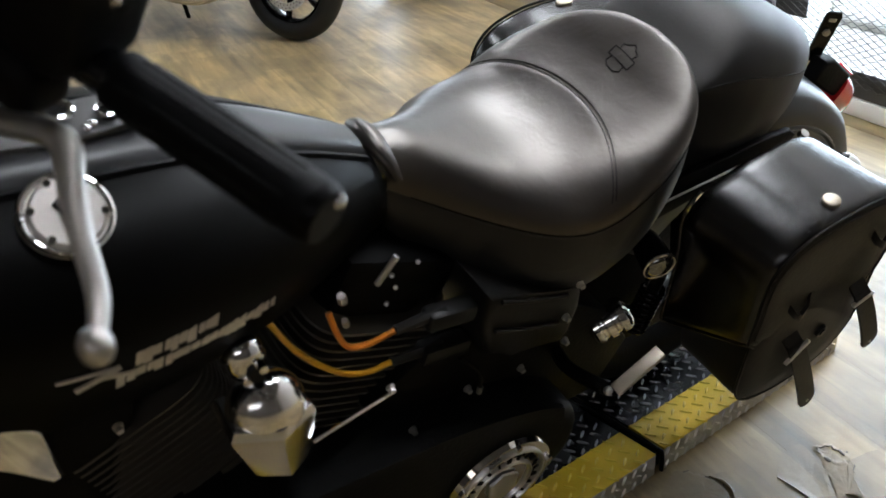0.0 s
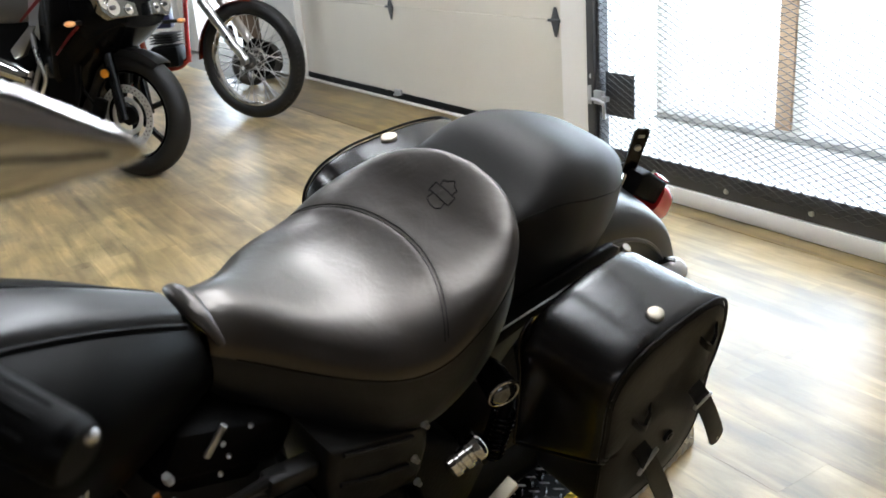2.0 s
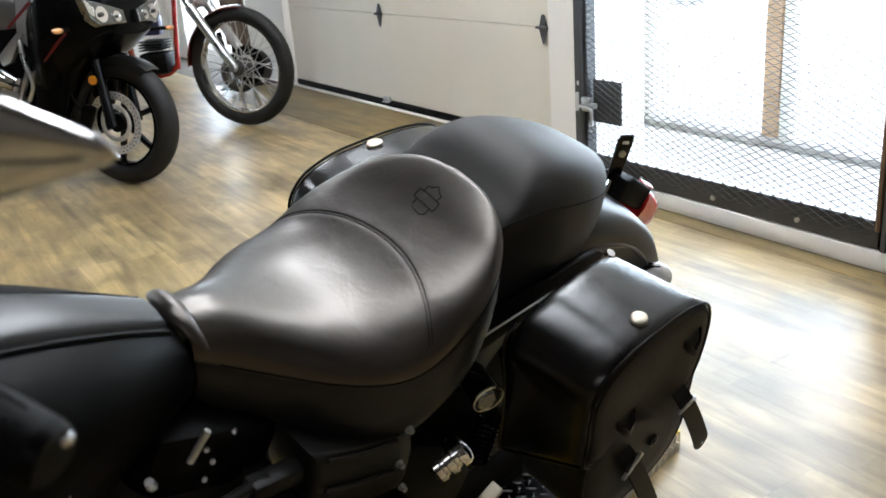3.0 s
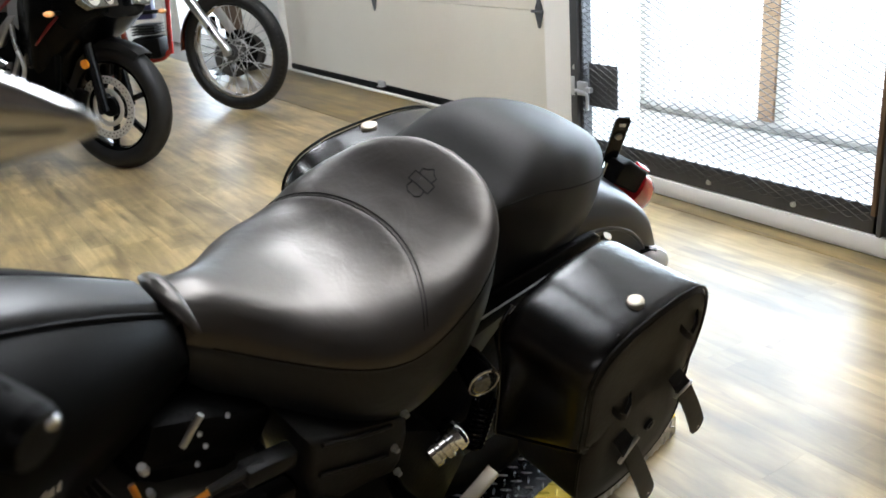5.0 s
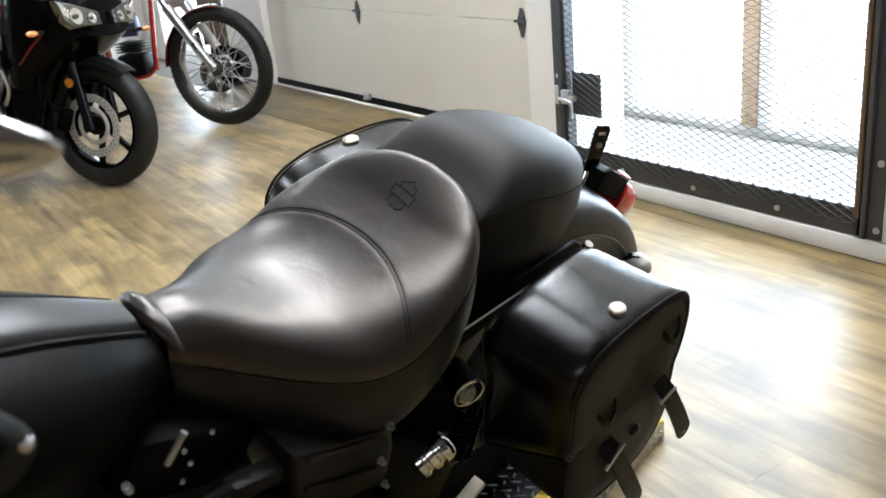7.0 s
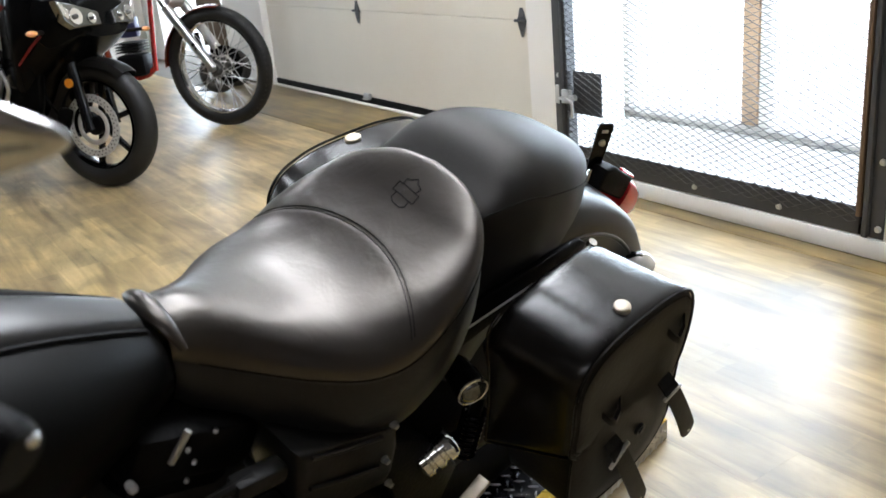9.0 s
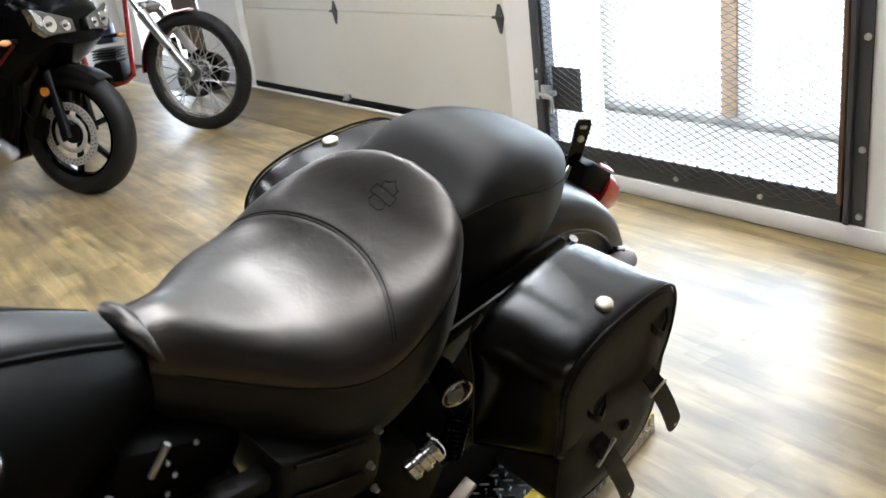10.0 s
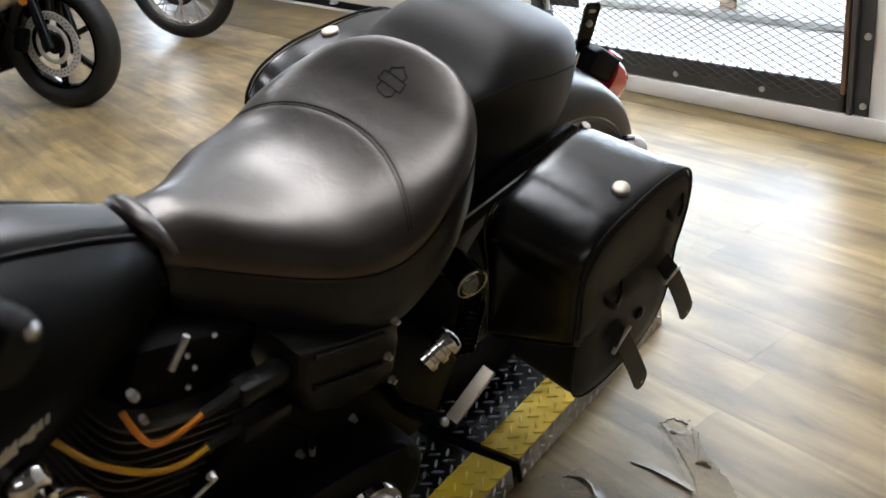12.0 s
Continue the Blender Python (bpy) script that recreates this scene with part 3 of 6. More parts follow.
def lug_field(x0, x1, y0, y1, z, pitch=0.033, side=False):
    """Raised lozenge lugs in two crossed sets, standing proud of the plate."""
    bm = bmesh.new()
    nx, ny = round(2 * (x1 - x0) / pitch), int(2 * (y1 - y0) / pitch)
    for i in range(nx):
        for j in range(ny):
            if (i + j) % 2:
                continue
            cx, cy = x0 + (i + 0.5) * pitch / 2, y0 + (j + 0.5) * pitch / 2
            a = radians(122 if i % 2 else 32)
            c, s, L, w, h = math.cos(a), math.sin(a), min(pitch * 0.36, 0.0118), 0.0023, 0.0030
            low, top = [], []
            for u, v, k in ((-L, 0, 0), (-L * .5, -w, 1), (L * .5, -w, 1), (L, 0, 0), (L * .5, w, 1), (-L * .5, w, 1)):
                low.append((cx + c * u - s * v, cy + s * u + c * v, 0))
                top.append((cx + c * u * .72 - s * v * .4, cy + s * u * .72 + c * v * .4, h))
            put = (lambda q: Vector((z + q[2], q[1], q[0]))) if side else (lambda q: Vector((q[0], q[1], z + q[2])))
            lo, hi = [bm.verts.new(put(q)) for q in low], [bm.verts.new(put(q)) for q in top]
            for k in range(6):
                bm.faces.new((lo[k], lo[(k + 1) % 6], hi[(k + 1) % 6], hi[k]))
            bm.faces.new(hi)
    return bm


for y0, y1 in ((-2.1, -0.012), (0.012, 0.565)):
    yc, ly = (y0 + y1) / 2, y1 - y0
    part("deck", box(bmesh.new(), PW - 0.16, ly, 0.004, XF(-PW / 2, yc, PT - 0.002)), M_BLKPLATE, lift, "black painted tread plate")
    part("stripe", box(bmesh.new(), 0.08, ly, 0.004, XF(-0.04, yc, PT - 0.002)), M_YELLOW, lift, "yellow painted tread-plate border")
    part("stripe", box(bmesh.new(), 0.08, ly, 0.004, XF(-PW + 0.04, yc, PT - 0.002)), M_YELLOW, lift, "yellow painted tread-plate border")
    part("side_plate", box(bmesh.new(), 0.004, ly, PT - 0.001, XF(-0.001, yc, PT / 2 - 0.001), 0.001, 1), M_TREAD, lift, "bare metal tread-plate edge")
    part("side_plate", box(bmesh.new(), 0.004, ly, PT - 0.001, XF(-PW + 0.001, yc, PT / 2 - 0.001), 0.001, 1), M_TREAD, lift)
    near = max(y0, -0.75)
    tagged(part("deck_lug", lug_field(-PW + 0.08, -0.08, near, y1, PT), M_LUG, lift, sharp=20), kind="stuff")
    tagged(part("stripe_lug", lug_field(-0.08, -0.004, near, y1, PT), M_YLUG, lift, sharp=20), kind="stuff")
    tagged(part("edge_lug", lug_field(0.0, 0.038, near, y1, 0.001, 0.026, side=True), M_TREAD, lift, sharp=20), kind="stuff")
part("end_plate", box(bmesh.new(), PW - 0.01, 0.004, PT - 0.006, XF(-PW / 2, 0.560, PT / 2 - 0.002)), M_TREAD, lift)
bm = bmesh.new()
box(bm, PW - 0.02, 0.022, 0.030, XF(-PW / 2, 0, 0.017))
tube(bm, [(-0.30, -0.002, PT + 0.001), (-0.12, 0.0, PT + 0.001), (-0.01, 0.0, PT + 0.001), (0.004, 0.0, PT - 0.004), (0.005, 0.0, 0.004)], 0.0038, 8, n=3)
part("joint_strip", bm, M_RUBBER, lift, "black rubber strip over the platform joint")

# ---- the motorcycle ----
BIKE = XF(0, 0, 0.042) @ XF(rz=10.92) @ XF(ry=17.59)
bike = thing("motorcycle", "matt black cruiser motorcycle with leather saddlebags, leaning on its stand", "motorcycle", BIKE)

# rider's seat. Welt, from the nose round to the middle of the back: half width, y, height; then where the
# section's spine point lies (y, height), the height of the roll, and how square the roll is
WELT = [(0.050, -0.545, 0.664, -0.545, 0.706, 0.704, 2.0), (0.066, -0.500, 0.642, -0.500, 0.702, 0.696, 2.0), (0.096, -0.455, 0.628, -0.455, 0.690, 0.684, 2.1),
        (0.132, -0.410, 0.620, -0.408, 0.680, 0.674, 2.2), (0.158, -0.365, 0.614, -0.362, 0.675, 0.668, 2.3), (0.169, -0.325, 0.612, -0.318, 0.677, 0.668, 2.4),
        (0.174, -0.290, 0.620, -0.280, 0.684, 0.675, 2.5), (0.175, -0.255, 0.640, -0.248, 0.694, 0.690, 2.8), (0.169, -0.215, 0.662, -0.220, 0.704, 0.707, 3.2),
        (0.155, -0.178, 0.683, -0.198, 0.714, 0.726, 3.6), (0.135, -0.150, 0.701, -0.184, 0.721, 0.744, 4.0), (0.103, -0.127, 0.719, -0.175, 0.727, 0.757, 4.2),
        (0.058, -0.112, 0.736, -0.170, 0.731, 0.767, 4.4), (0.0, -0.107, 0.745, -0.168, 0.733, 0.771, 4.4)]
# skirt under the welt: y, half width, bottom
HEM = [(-0.545, 0.050, 0.610), (-0.50, 0.070, 0.565), (-0.45, 0.100, 0.522), (-0.39, 0.126, 0.492), (-0.33, 0.140, 0.478), (-0.278, 0.142, 0.480),
       (-0.24, 0.140, 0.492), (-0.207, 0.136, 0.508), (-0.176, 0.126, 0.530), (-0.148, 0.114, 0.552), (-0.106, 0.097, 0.588)]
PILL = [(-0.150, 0.098, 0.716, 0.700, 0.094, 0.60), (-0.120, 0.110, 0.742, 0.722, 0.104, 0.59), (-0.10, 0.115, 0.755, 0.721, 0.106, 0.59), (-0.07, 0.120, 0.775, 0.714, 0.108, 0.59), (-0.04, 0.123, 0.787, 0.704, 0.109, 0.59), (0.0, 0.124, 0.791, 0.688, 0.109, 0.59),
        (0.06, 0.116, 0.780, 0.676, 0.100, 0.588), (0.11, 0.099, 0.765, 0.660, 0.085, 0.590), (0.15, 0.080, 0.745, 0.650, 0.068, 0.598), (0.18, 0.061, 0.726, 0.646, 0.050, 0.606),
        (0.205, 0.044, 0.706, 0.644, 0.036, 0.612), (0.225, 0.027, 0.690, 0.644, 0.022, 0.618), (0.238, 0.012, 0.674, 0.642, 0.010, 0.622)]


def cushion_ring(y, w, zc, ze, wb, zb, n=20, p=2.3):
    """One cross-section: crowned top, rounded shoulder, tucked skirt."""
    half = []
    for i in range(n + 1):
        a = math.pi / 2 * i / n
        half.append((w * math.sin(a) ** (2 / p), ze + (zc - ze) * math.cos(a) ** (2 / p)))
    for f in (0.15, 0.4, 0.7, 1.0):
        half.append((w + (wb - w) * f ** 1.6, ze + (zb - ze) * f))
    return [Vector((x, y, z)) for x, z in half] + [Vector((-x, y, z)) for x, z in reversed(half[1:])]


def cushion(table, n=40, p=2.3):
    bm = bmesh.new()
    ys = [table[0][0] + (table[-1][0] - table[0][0]) * i / n for i in range(n + 1)]
    return loft(bm, [cushion_ring(y, *curve_at(table, y), p=p) for y in ys])


def welt_rows(n):
    """The welt table, interpolated smoothly to n steps for each row."""
    rows = [(i, *r) for i, r in enumerate(WELT)]
    return [curve_at(rows, k / n) for k in range((len(WELT) - 1) * n + 1)]


def cross_seam(x):
    return -0.240 - 2.0 * x * x


def cover_point(row, s):
    """A point of the seat's cover, s from 0 on the spine to 1 on the welt; the cross seam pulls it in."""
    w, y, zo, ys, zs, zr, q = row
    px, py = w * s, ys + (y - ys) * s
    back = min(1.0, max(0.0, (y + 0.225) / 0.105))
    z = zs + (zr - zs) * s ** (2.2 - 1.15 * back * back * (3 - 2 * back)) - (zr - zo) * (1 - max(0.0, 1 - s ** q) ** (1 / q))
    gap = (py - cross_seam(px)) / 0.0028
    return Vector((px, py, z - 0.0009 * math.exp(-gap * gap) + 0.0003 * math.exp(-(gap / 4.5) ** 2)))


SROWS = welt_rows(10)
SFINE = [cover_point(r, k / 70) for r in welt_rows(14) for k in range(71)]
SXY = np.array([(q.x, q.y) for q in SFINE])


def seat_z(x, y):
    """Height of the seat's cover over a point of its plan."""
    d = (SXY[:, 0] - abs(x)) ** 2 + (SXY[:, 1] - y) ** 2 + 1e-9
    near = np.argsort(d)[:5]
    return float(sum(SFINE[k].z / d[k] for k in near) / sum(1 / d[k] for k in near))


def rider_seat():
    bm = bmesh.new()
    steps = [math.sin(math.pi / 2 * k / 44) for k in range(45)]
    for side in (1, -1):
        cols = []
        for row in SROWS:
            col = [cover_point(row, s) for s in steps]
            w, y, zo = row[:3]
            hw, zb = curve_at(HEM, y)
            hw = min(hw, 0.86 * w + 0.006)
            for f in (0.02, 0.05, 0.10, 0.2, 0.32, 0.45, 0.6, 0.72, 0.84, 0.93, 1.0):
                groove = 0.0016 * math.exp(-((f - 0.03) / 0.03) ** 2)
                x = w + (hw - w) * f ** 2.6 + min(1, w / 0.05) * (0.006 * math.sin(math.pi * f) - groove)
                col.append(Vector((max(0.0, x), y, zo + (zb - zo) * f)))
            cols.append([bm.verts.new((side * q.x, q.y, q.z)) for q in col])
        for a, b in zip(cols, cols[1:]):
            for j in range(len(a) - 1):
                bm.faces.new((a[j], a[j + 1], b[j + 1], b[j]))
    bmesh.ops.remove_doubles(bm, verts=bm.verts, dist=2e-5)
    return bm


seat = part("rider_seat", rider_seat(), M_LEATHER, bike, "black leather bucket seat with a brown-tinted sheen", sharp=75)
seat.data.materials.append(M_SKIRT)
for f in seat.data.polygons:
    f.material_index = 1 if f.index % (len(seat.data.polygons) // (2 * (len(SROWS) - 1))) >= 44 else 0
pillion = part("pillion_seat", cushion(PILL, 48, 3.2), M_PILLION, bike, "matt black pillion pad", sharp=60)
for s_ in (1, -1):
    path = []
    for i in range(31):
        y = -0.125 + 0.325 * i / 30
        w, zc, ze = curve_at(PILL, y)[:3]
        path.append((s_ * w * 0.980, y, ze + (zc - ze) * (1 - 0.980 ** 3.2) ** (1 / 3.2) + 0.0003))
    part("stitching", tube(bmesh.new(), path, 0.0011, 6, smooth=False), M_STITCH, pillion)

# fuel tank: y, half width, crown, shoulder height, lower half width, bottom
TANK = [(-1.20, 0.06, 0.765, 0.72, 0.05, 0.66), (-1.15, 0.11, 0.782, 0.715, 0.09, 0.62), (-1.08, 0.145, 0.789, 0.710, 0.12, 0.59), (-1.0, 0.163, 0.791, 0.704, 0.135, 0.575),
        (-0.9, 0.170, 0.789, 0.698, 0.14, 0.572), (-0.8, 0.163, 0.782, 0.690, 0.135, 0.580), (-0.7, 0.138, 0.757, 0.676, 0.118, 0.600), (-0.62, 0.105, 0.728, 0.664, 0.09, 0.615), (-0.555, 0.07, 0.700, 0.650, 0.06, 0.625)]
tank = part("fuel_tank", cushion(TANK, 40, 2.2), M_DENIM, bike, "matt black painted fuel tank", sharp=60)


def top_z(table, x, y, p):
    w, zc, ze = curve_at(table, y)[:3]
    return ze + (zc - ze) * max(0.0, 1 - min(1.0, abs(x) / w) ** p) ** (1 / p)


# double row of stitches beside the cross seam
for dy in (-0.0008, 0.0040):
    pts = [(x, cross_seam(x) + dy) for x in [-0.163 + 0.326 * k / 64 for k in range(65)]]
    part("stitching", tube(bmesh.new(), [(x, y, seat_z(x, y) + 0.0001) for x, y in pts], 0.0006, 6, smooth=False), M_STITCH, seat)
# cord between cover and skirt, all round
cord = [(r[0] + 0.0002, r[1], r[2]) for r in SROWS[6:]]
cord = cord + [(-x, y, z) for x, y, z in reversed(cord[:-1])]
part("edge_seam", tube(bmesh.new(), cord, 0.0011, 6, smooth=False), M_STITCH, seat)


# plain embossed shield on the backrest
def emboss(pts):
    return [(x, y, seat_z(x, y) + 0.0003) for x, y in pts]


def closely(pts, step=0.003):
    """The same outline with points at most a step apart."""
    out = [pts[0]]
    for a, b in zip(pts, pts[1:]):
        n = max(1, math.ceil(math.dist(a, b) / step))
        out += [(a[0] + (b[0] - a[0]) * k / n, a[1] + (b[1] - a[1]) * k / n) for k in range(1, n + 1)]
    return out


cx, cy = 0.005, -0.166
bm = bmesh.new()
for loop in ([(-0.030, 0.009), (-0.030, -0.007), (0.028, -0.012), (0.028, 0.004), (-0.030, 0.009)],
             [(-0.018, 0.008), (-0.021, 0.018), (-0.010, 0.020), (0.0, 0.027), (0.009, 0.019), (0.020, 0.015), (0.018, 0.005)],
             [(-0.018, -0.008), (-0.020, -0.019), (-0.009, -0.026), (0.011, -0.028), (0.020, -0.022), (0.018, -0.011)]):
    tube(bm, emboss(closely([(cx + a * 0.72, cy + b * 0.72) for a, b in loop])), 0.0008, 6, smooth=False)
part("embossed_emblem", bm, M_STITCH, seat, "plain embossed shield emblem")
# rolled nose of the seat that laps over the tank
bm = bmesh.new()
rings = []
for i in range(25):
    a = math.pi * (0.10 + 0.80 * i / 24)
    c, s_ = math.cos(a), math.sin(a)
    x, z = 0.060 * c, 0.660 + 0.046 * max(0, s_) ** 0.8
    k = min(1.0, 0.35 + 1.6 * min(i, 24 - i) / 24)
    ring = []
    for j in range(12):
        b = 2 * math.pi * j / 12
        ring.append(Vector((x + 0.008 * k * math.sin(b) * c, -0.530 - 0.016 * s_ + 0.014 * k * math.cos(b), z + 0.009 * k * math.sin(b) * max(s_, 0.4))))
    rings.append(ring)
loft(bm, rings)
part("nose_pad", bm, M_LEATHER, bike, "rolled leather nose of the seat", sharp=60)

# tank console, cap and badge
bm = bmesh.new()
rings = []
for i in range(25):
    y = -0.565 - 0.46 * i / 24
    hw = 0.030 + 0.028 * min(1, i / 14)
    ring = []
    for j in range(13):
        f = -1 + 2 * j / 12
        x = hw * f
        ring.append(Vector((x, y, top_z(TANK, x, y, 2.2) + 0.009 * (1 - abs(f) ** 6) + 0.001)))
    ring += [Vector((hw, y, top_z(TANK, hw, y, 2.2) - 0.01)), Vector((-hw, y, top_z(TANK, hw, y, 2.2) - 0.01))]
    rings.append(ring)
loft(bm, rings)
console = part("tank_console", bm, M_FENDER, bike, "matt black console along the tank", sharp=50)
for s_ in (1, -1):
    path = []
    for i in range(21):
        y = -0.565 - 0.46 * i / 20
        hw = 0.034 + 0.028 * min(1, i / 11.6)
        path.append((s_ * hw, y, top_z(TANK, hw, y, 2.2) + 0.001))
    part("console_edge", tube(bmesh.new(), path, 0.004, 6, smooth=False), M_RUBBER, console)


def cap(x, y, tilt):
    z = top_z(TANK, x, y, 2.2)
    c = new("fuel_cap")
    c.parent = bike
    c.matrix_basis = XF(x, y, z + 0.004, -4, tilt, 0) @ Matrix.Scale(0.92, 4)
    tagged(c, "chrome flush fuel cap with small bolts")
    bm = bmesh.new()
    cyl(bm, 0.042, 0.040, 0.010, XF(0, 0, 0), 40)
    cyl(bm, 0.034, 0.031, 0.006, XF(0, 0, 0.008), 40)
    part("cap_body", bm, M_SATIN, c)
    torus(bm := bmesh.new(), 0.0385, 0.0035, XF(0, 0, 0.005, 0, 90, 0), 40, 8)
    part("cap_ring", bm, M_CHROME, c)
    for k in range(6):
        a = k * math.pi / 3 + 0.3
        part("cap_bolt", cyl(bmesh.new(), 0.004, 0.0035, 0.005, XF(0.031 * math.cos(a), 0.031 * math.sin(a), 0.011), 8), M_CHROME, c)
    bm = bmesh.new()
    box(bm, 0.028, 0.010, 0.006, XF(0.0, 0, 0.013, 0, 0, 35), 0.002)
    cyl(bm, 0.007, 0.006, 0.012, XF(0, 0, 0.014), 12)
    part("cap_latch", bm, M_PLASTIC, c)


cap(0.098, -0.893, 30)
cap(-0.098, -0.893, -30)


def side_x(y, z):
    w, zc, ze, wb, zb = curve_at(TANK, y)
    if z >= ze:
        return w * max(0.0, 1 - ((z - ze) / (zc - ze)) ** 2.2) ** (1 / 2.2)
    f = (ze - z) / (ze - zb)
    return w + (wb - w) * f ** 1.6


dash = new("dash_panel")
dash.parent = bike
tagged(dash, "grey metal dash panel with chrome knobs on the tank")
part("plate", slab(bmesh.new(), [(-0.03, -0.065), (0.028, -0.065), (0.034, 0.0), (0.030, 0.058), (-0.020, 0.066)], 0.006, XF(-0.006, -0.868, 0.800, 90, 0, 0), 0.002), M_DASH, dash)
for x, y, r in ((-0.041, -0.896, 0.013), (-0.010, -0.866, 0.013), (0.003, -0.826, 0.010)):
    torus(bm := bmesh.new(), r, r * 0.25, XF(x, y, 0.809, 0, 90, 0), 28, 8)
    part("bezel", bm, M_CHROME, dash)
    part("knob", cyl(bmesh.new(), r * 0.82, r * 0.75, 0.006, XF(x, y, 0.806), 20), M_POWDER, dash)
for x, y in ((0.021, -0.850), (0.016, -0.843), (-0.024, -0.872)):
    part("bolt", ball(bmesh.new(), 0.0045, XF(x, y, 0.806), 10, 6), M_CHROME, dash)
# badge on the tank side: plain slanted bars in two rows
badge = new("tank_badge")
badge.parent = bike
tagged(badge, "silver bar badge on the tank side")
rr = random.Random(3)
for row, (ya, yb, z0, z1, h) in enumerate(((-0.866, -0.788, 0.662, 0.671, 0.0175), (-0.884, -0.724, 0.638, 0.650, 0.0135))):
    y = ya
    while y < yb:
        f = (y - ya) / (yb - ya)
        z = z0 + (z1 - z0) * f
        hh, wd = h * rr.choice((0.62, 0.7, 0.75, 1.15)) * (1.35 if y == ya else 1), rr.uniform(0.0045, 0.0095)
        x = side_x(y, z) + 0.0004
        slab(bm := bmesh.new(), [(-wd / 2 - hh * 0.17, -hh / 2), (wd / 2 - hh * 0.17, -hh / 2), (wd / 2 + hh * 0.17, hh / 2), (-wd / 2 + hh * 0.17, hh / 2)], 0.002, XF(0, 0, 0, 0, 0, 90), 0.0006, 1)
        part("badge_bar", bm, M_BADGE, badge, m=XF(x, y, z, 8, 10 if z > 0.69 else -6, 0))
        y += wd + rr.uniform(0.0001, 0.0016)
for ya, za, yb, zb_, r in ((-0.938, 0.662, -0.884, 0.656, 0.0022), (-0.923, 0.640, -0.884, 0.657, 0.0034), (-0.905, 0.650, -0.872, 0.640, 0.0026)):
    pts = [(side_x(ya + (yb - ya) * k / 8, za + (zb_ - za) * k / 8) + 0.0006, ya + (yb - ya) * k / 8, za + (zb_ - za) * k / 8) for k in range(9)]
    part("badge_bar", tube(bmesh.new(), pts, r, 6, smooth=False), M_BADGE, badge)


# ---- saddlebags ----
LID = [(-0.143, -0.160), (-0.139, -0.113), (-0.1385, -0.064), (-0.133, -0.028), (-0.110, 0.001), (-0.070, 0.0145), (-0.03, 0.0155), (0.03, 0.010), (0.07, 0.001), (0.103, -0.013), (0.124, -0.038), (0.133, -0.080),
       (0.129, -0.140), (0.112, -0.190), (0.08, -0.218), (0.03, -0.233), (-0.011, -0.230), (-0.05, -0.214), (-0.09, -0.194), (-0.128, -0.178)]
BODY = [(-0.095, -0.10), (-0.130, -0.165), (-0.137, -0.24), (-0.134, -0.298), (-0.108, -0.338), (-0.06, -0.362), (0.0, -0.372), (0.05, -0.368), (0.09, -0.347), (0.116, -0.305), (0.120, -0.22), (0.118, -0.10), (0.09, -0.05), (0.0, -0.04)]


def dense(outline, n=6):
    p = [(*q, 0) for q in outline]
    pts = smooth_path(p[-2:] + p + p[:2], n)
    return [(q.x, q.y) for q in pts[2 * n:-2 * n]][:len(outline) * n]


def bent(x, y, z, my, mz, inset, lift, flare, waist):
    """Where a point of a bag's outline lies at the station x: the front flares and is waisted towards the wheel."""
    k = 1 - inset / max(0.02, math.hypot(y - my, z - mz))
    q = max(0.0, 0.030 - x)
    py, pz = my + (y - my) * k * (1 + q * (flare if y < my else -1.9)), mz + (z - mz) * k + lift
    if waist and y < my:
        py += 0.045 * q * math.exp(-((z + 0.095) / 0.045) ** 2)
        pz -= 0.62 * q * max(0.0, min(1.0, (-0.09 - z) / 0.06)) * min(1.0, (my - y) / 0.06)
    return Vector((x, py, pz))


def middle(o):
    return sum(q[0] for q in o) / len(o), sum(q[1] for q in o) / len(o)


def pad(outline, stations, n=5, flare=2.6, waist=False):
    """Rounded leather form: the outline in y, z, set at x stations (x, inset, lift)."""
    o = dense(outline, n)
    my, mz = middle(o)
    return loft(bmesh.new(), [[bent(x, y, z, my, mz, inset, lift, flare, waist) for y, z in o] for x, inset, lift in stations])


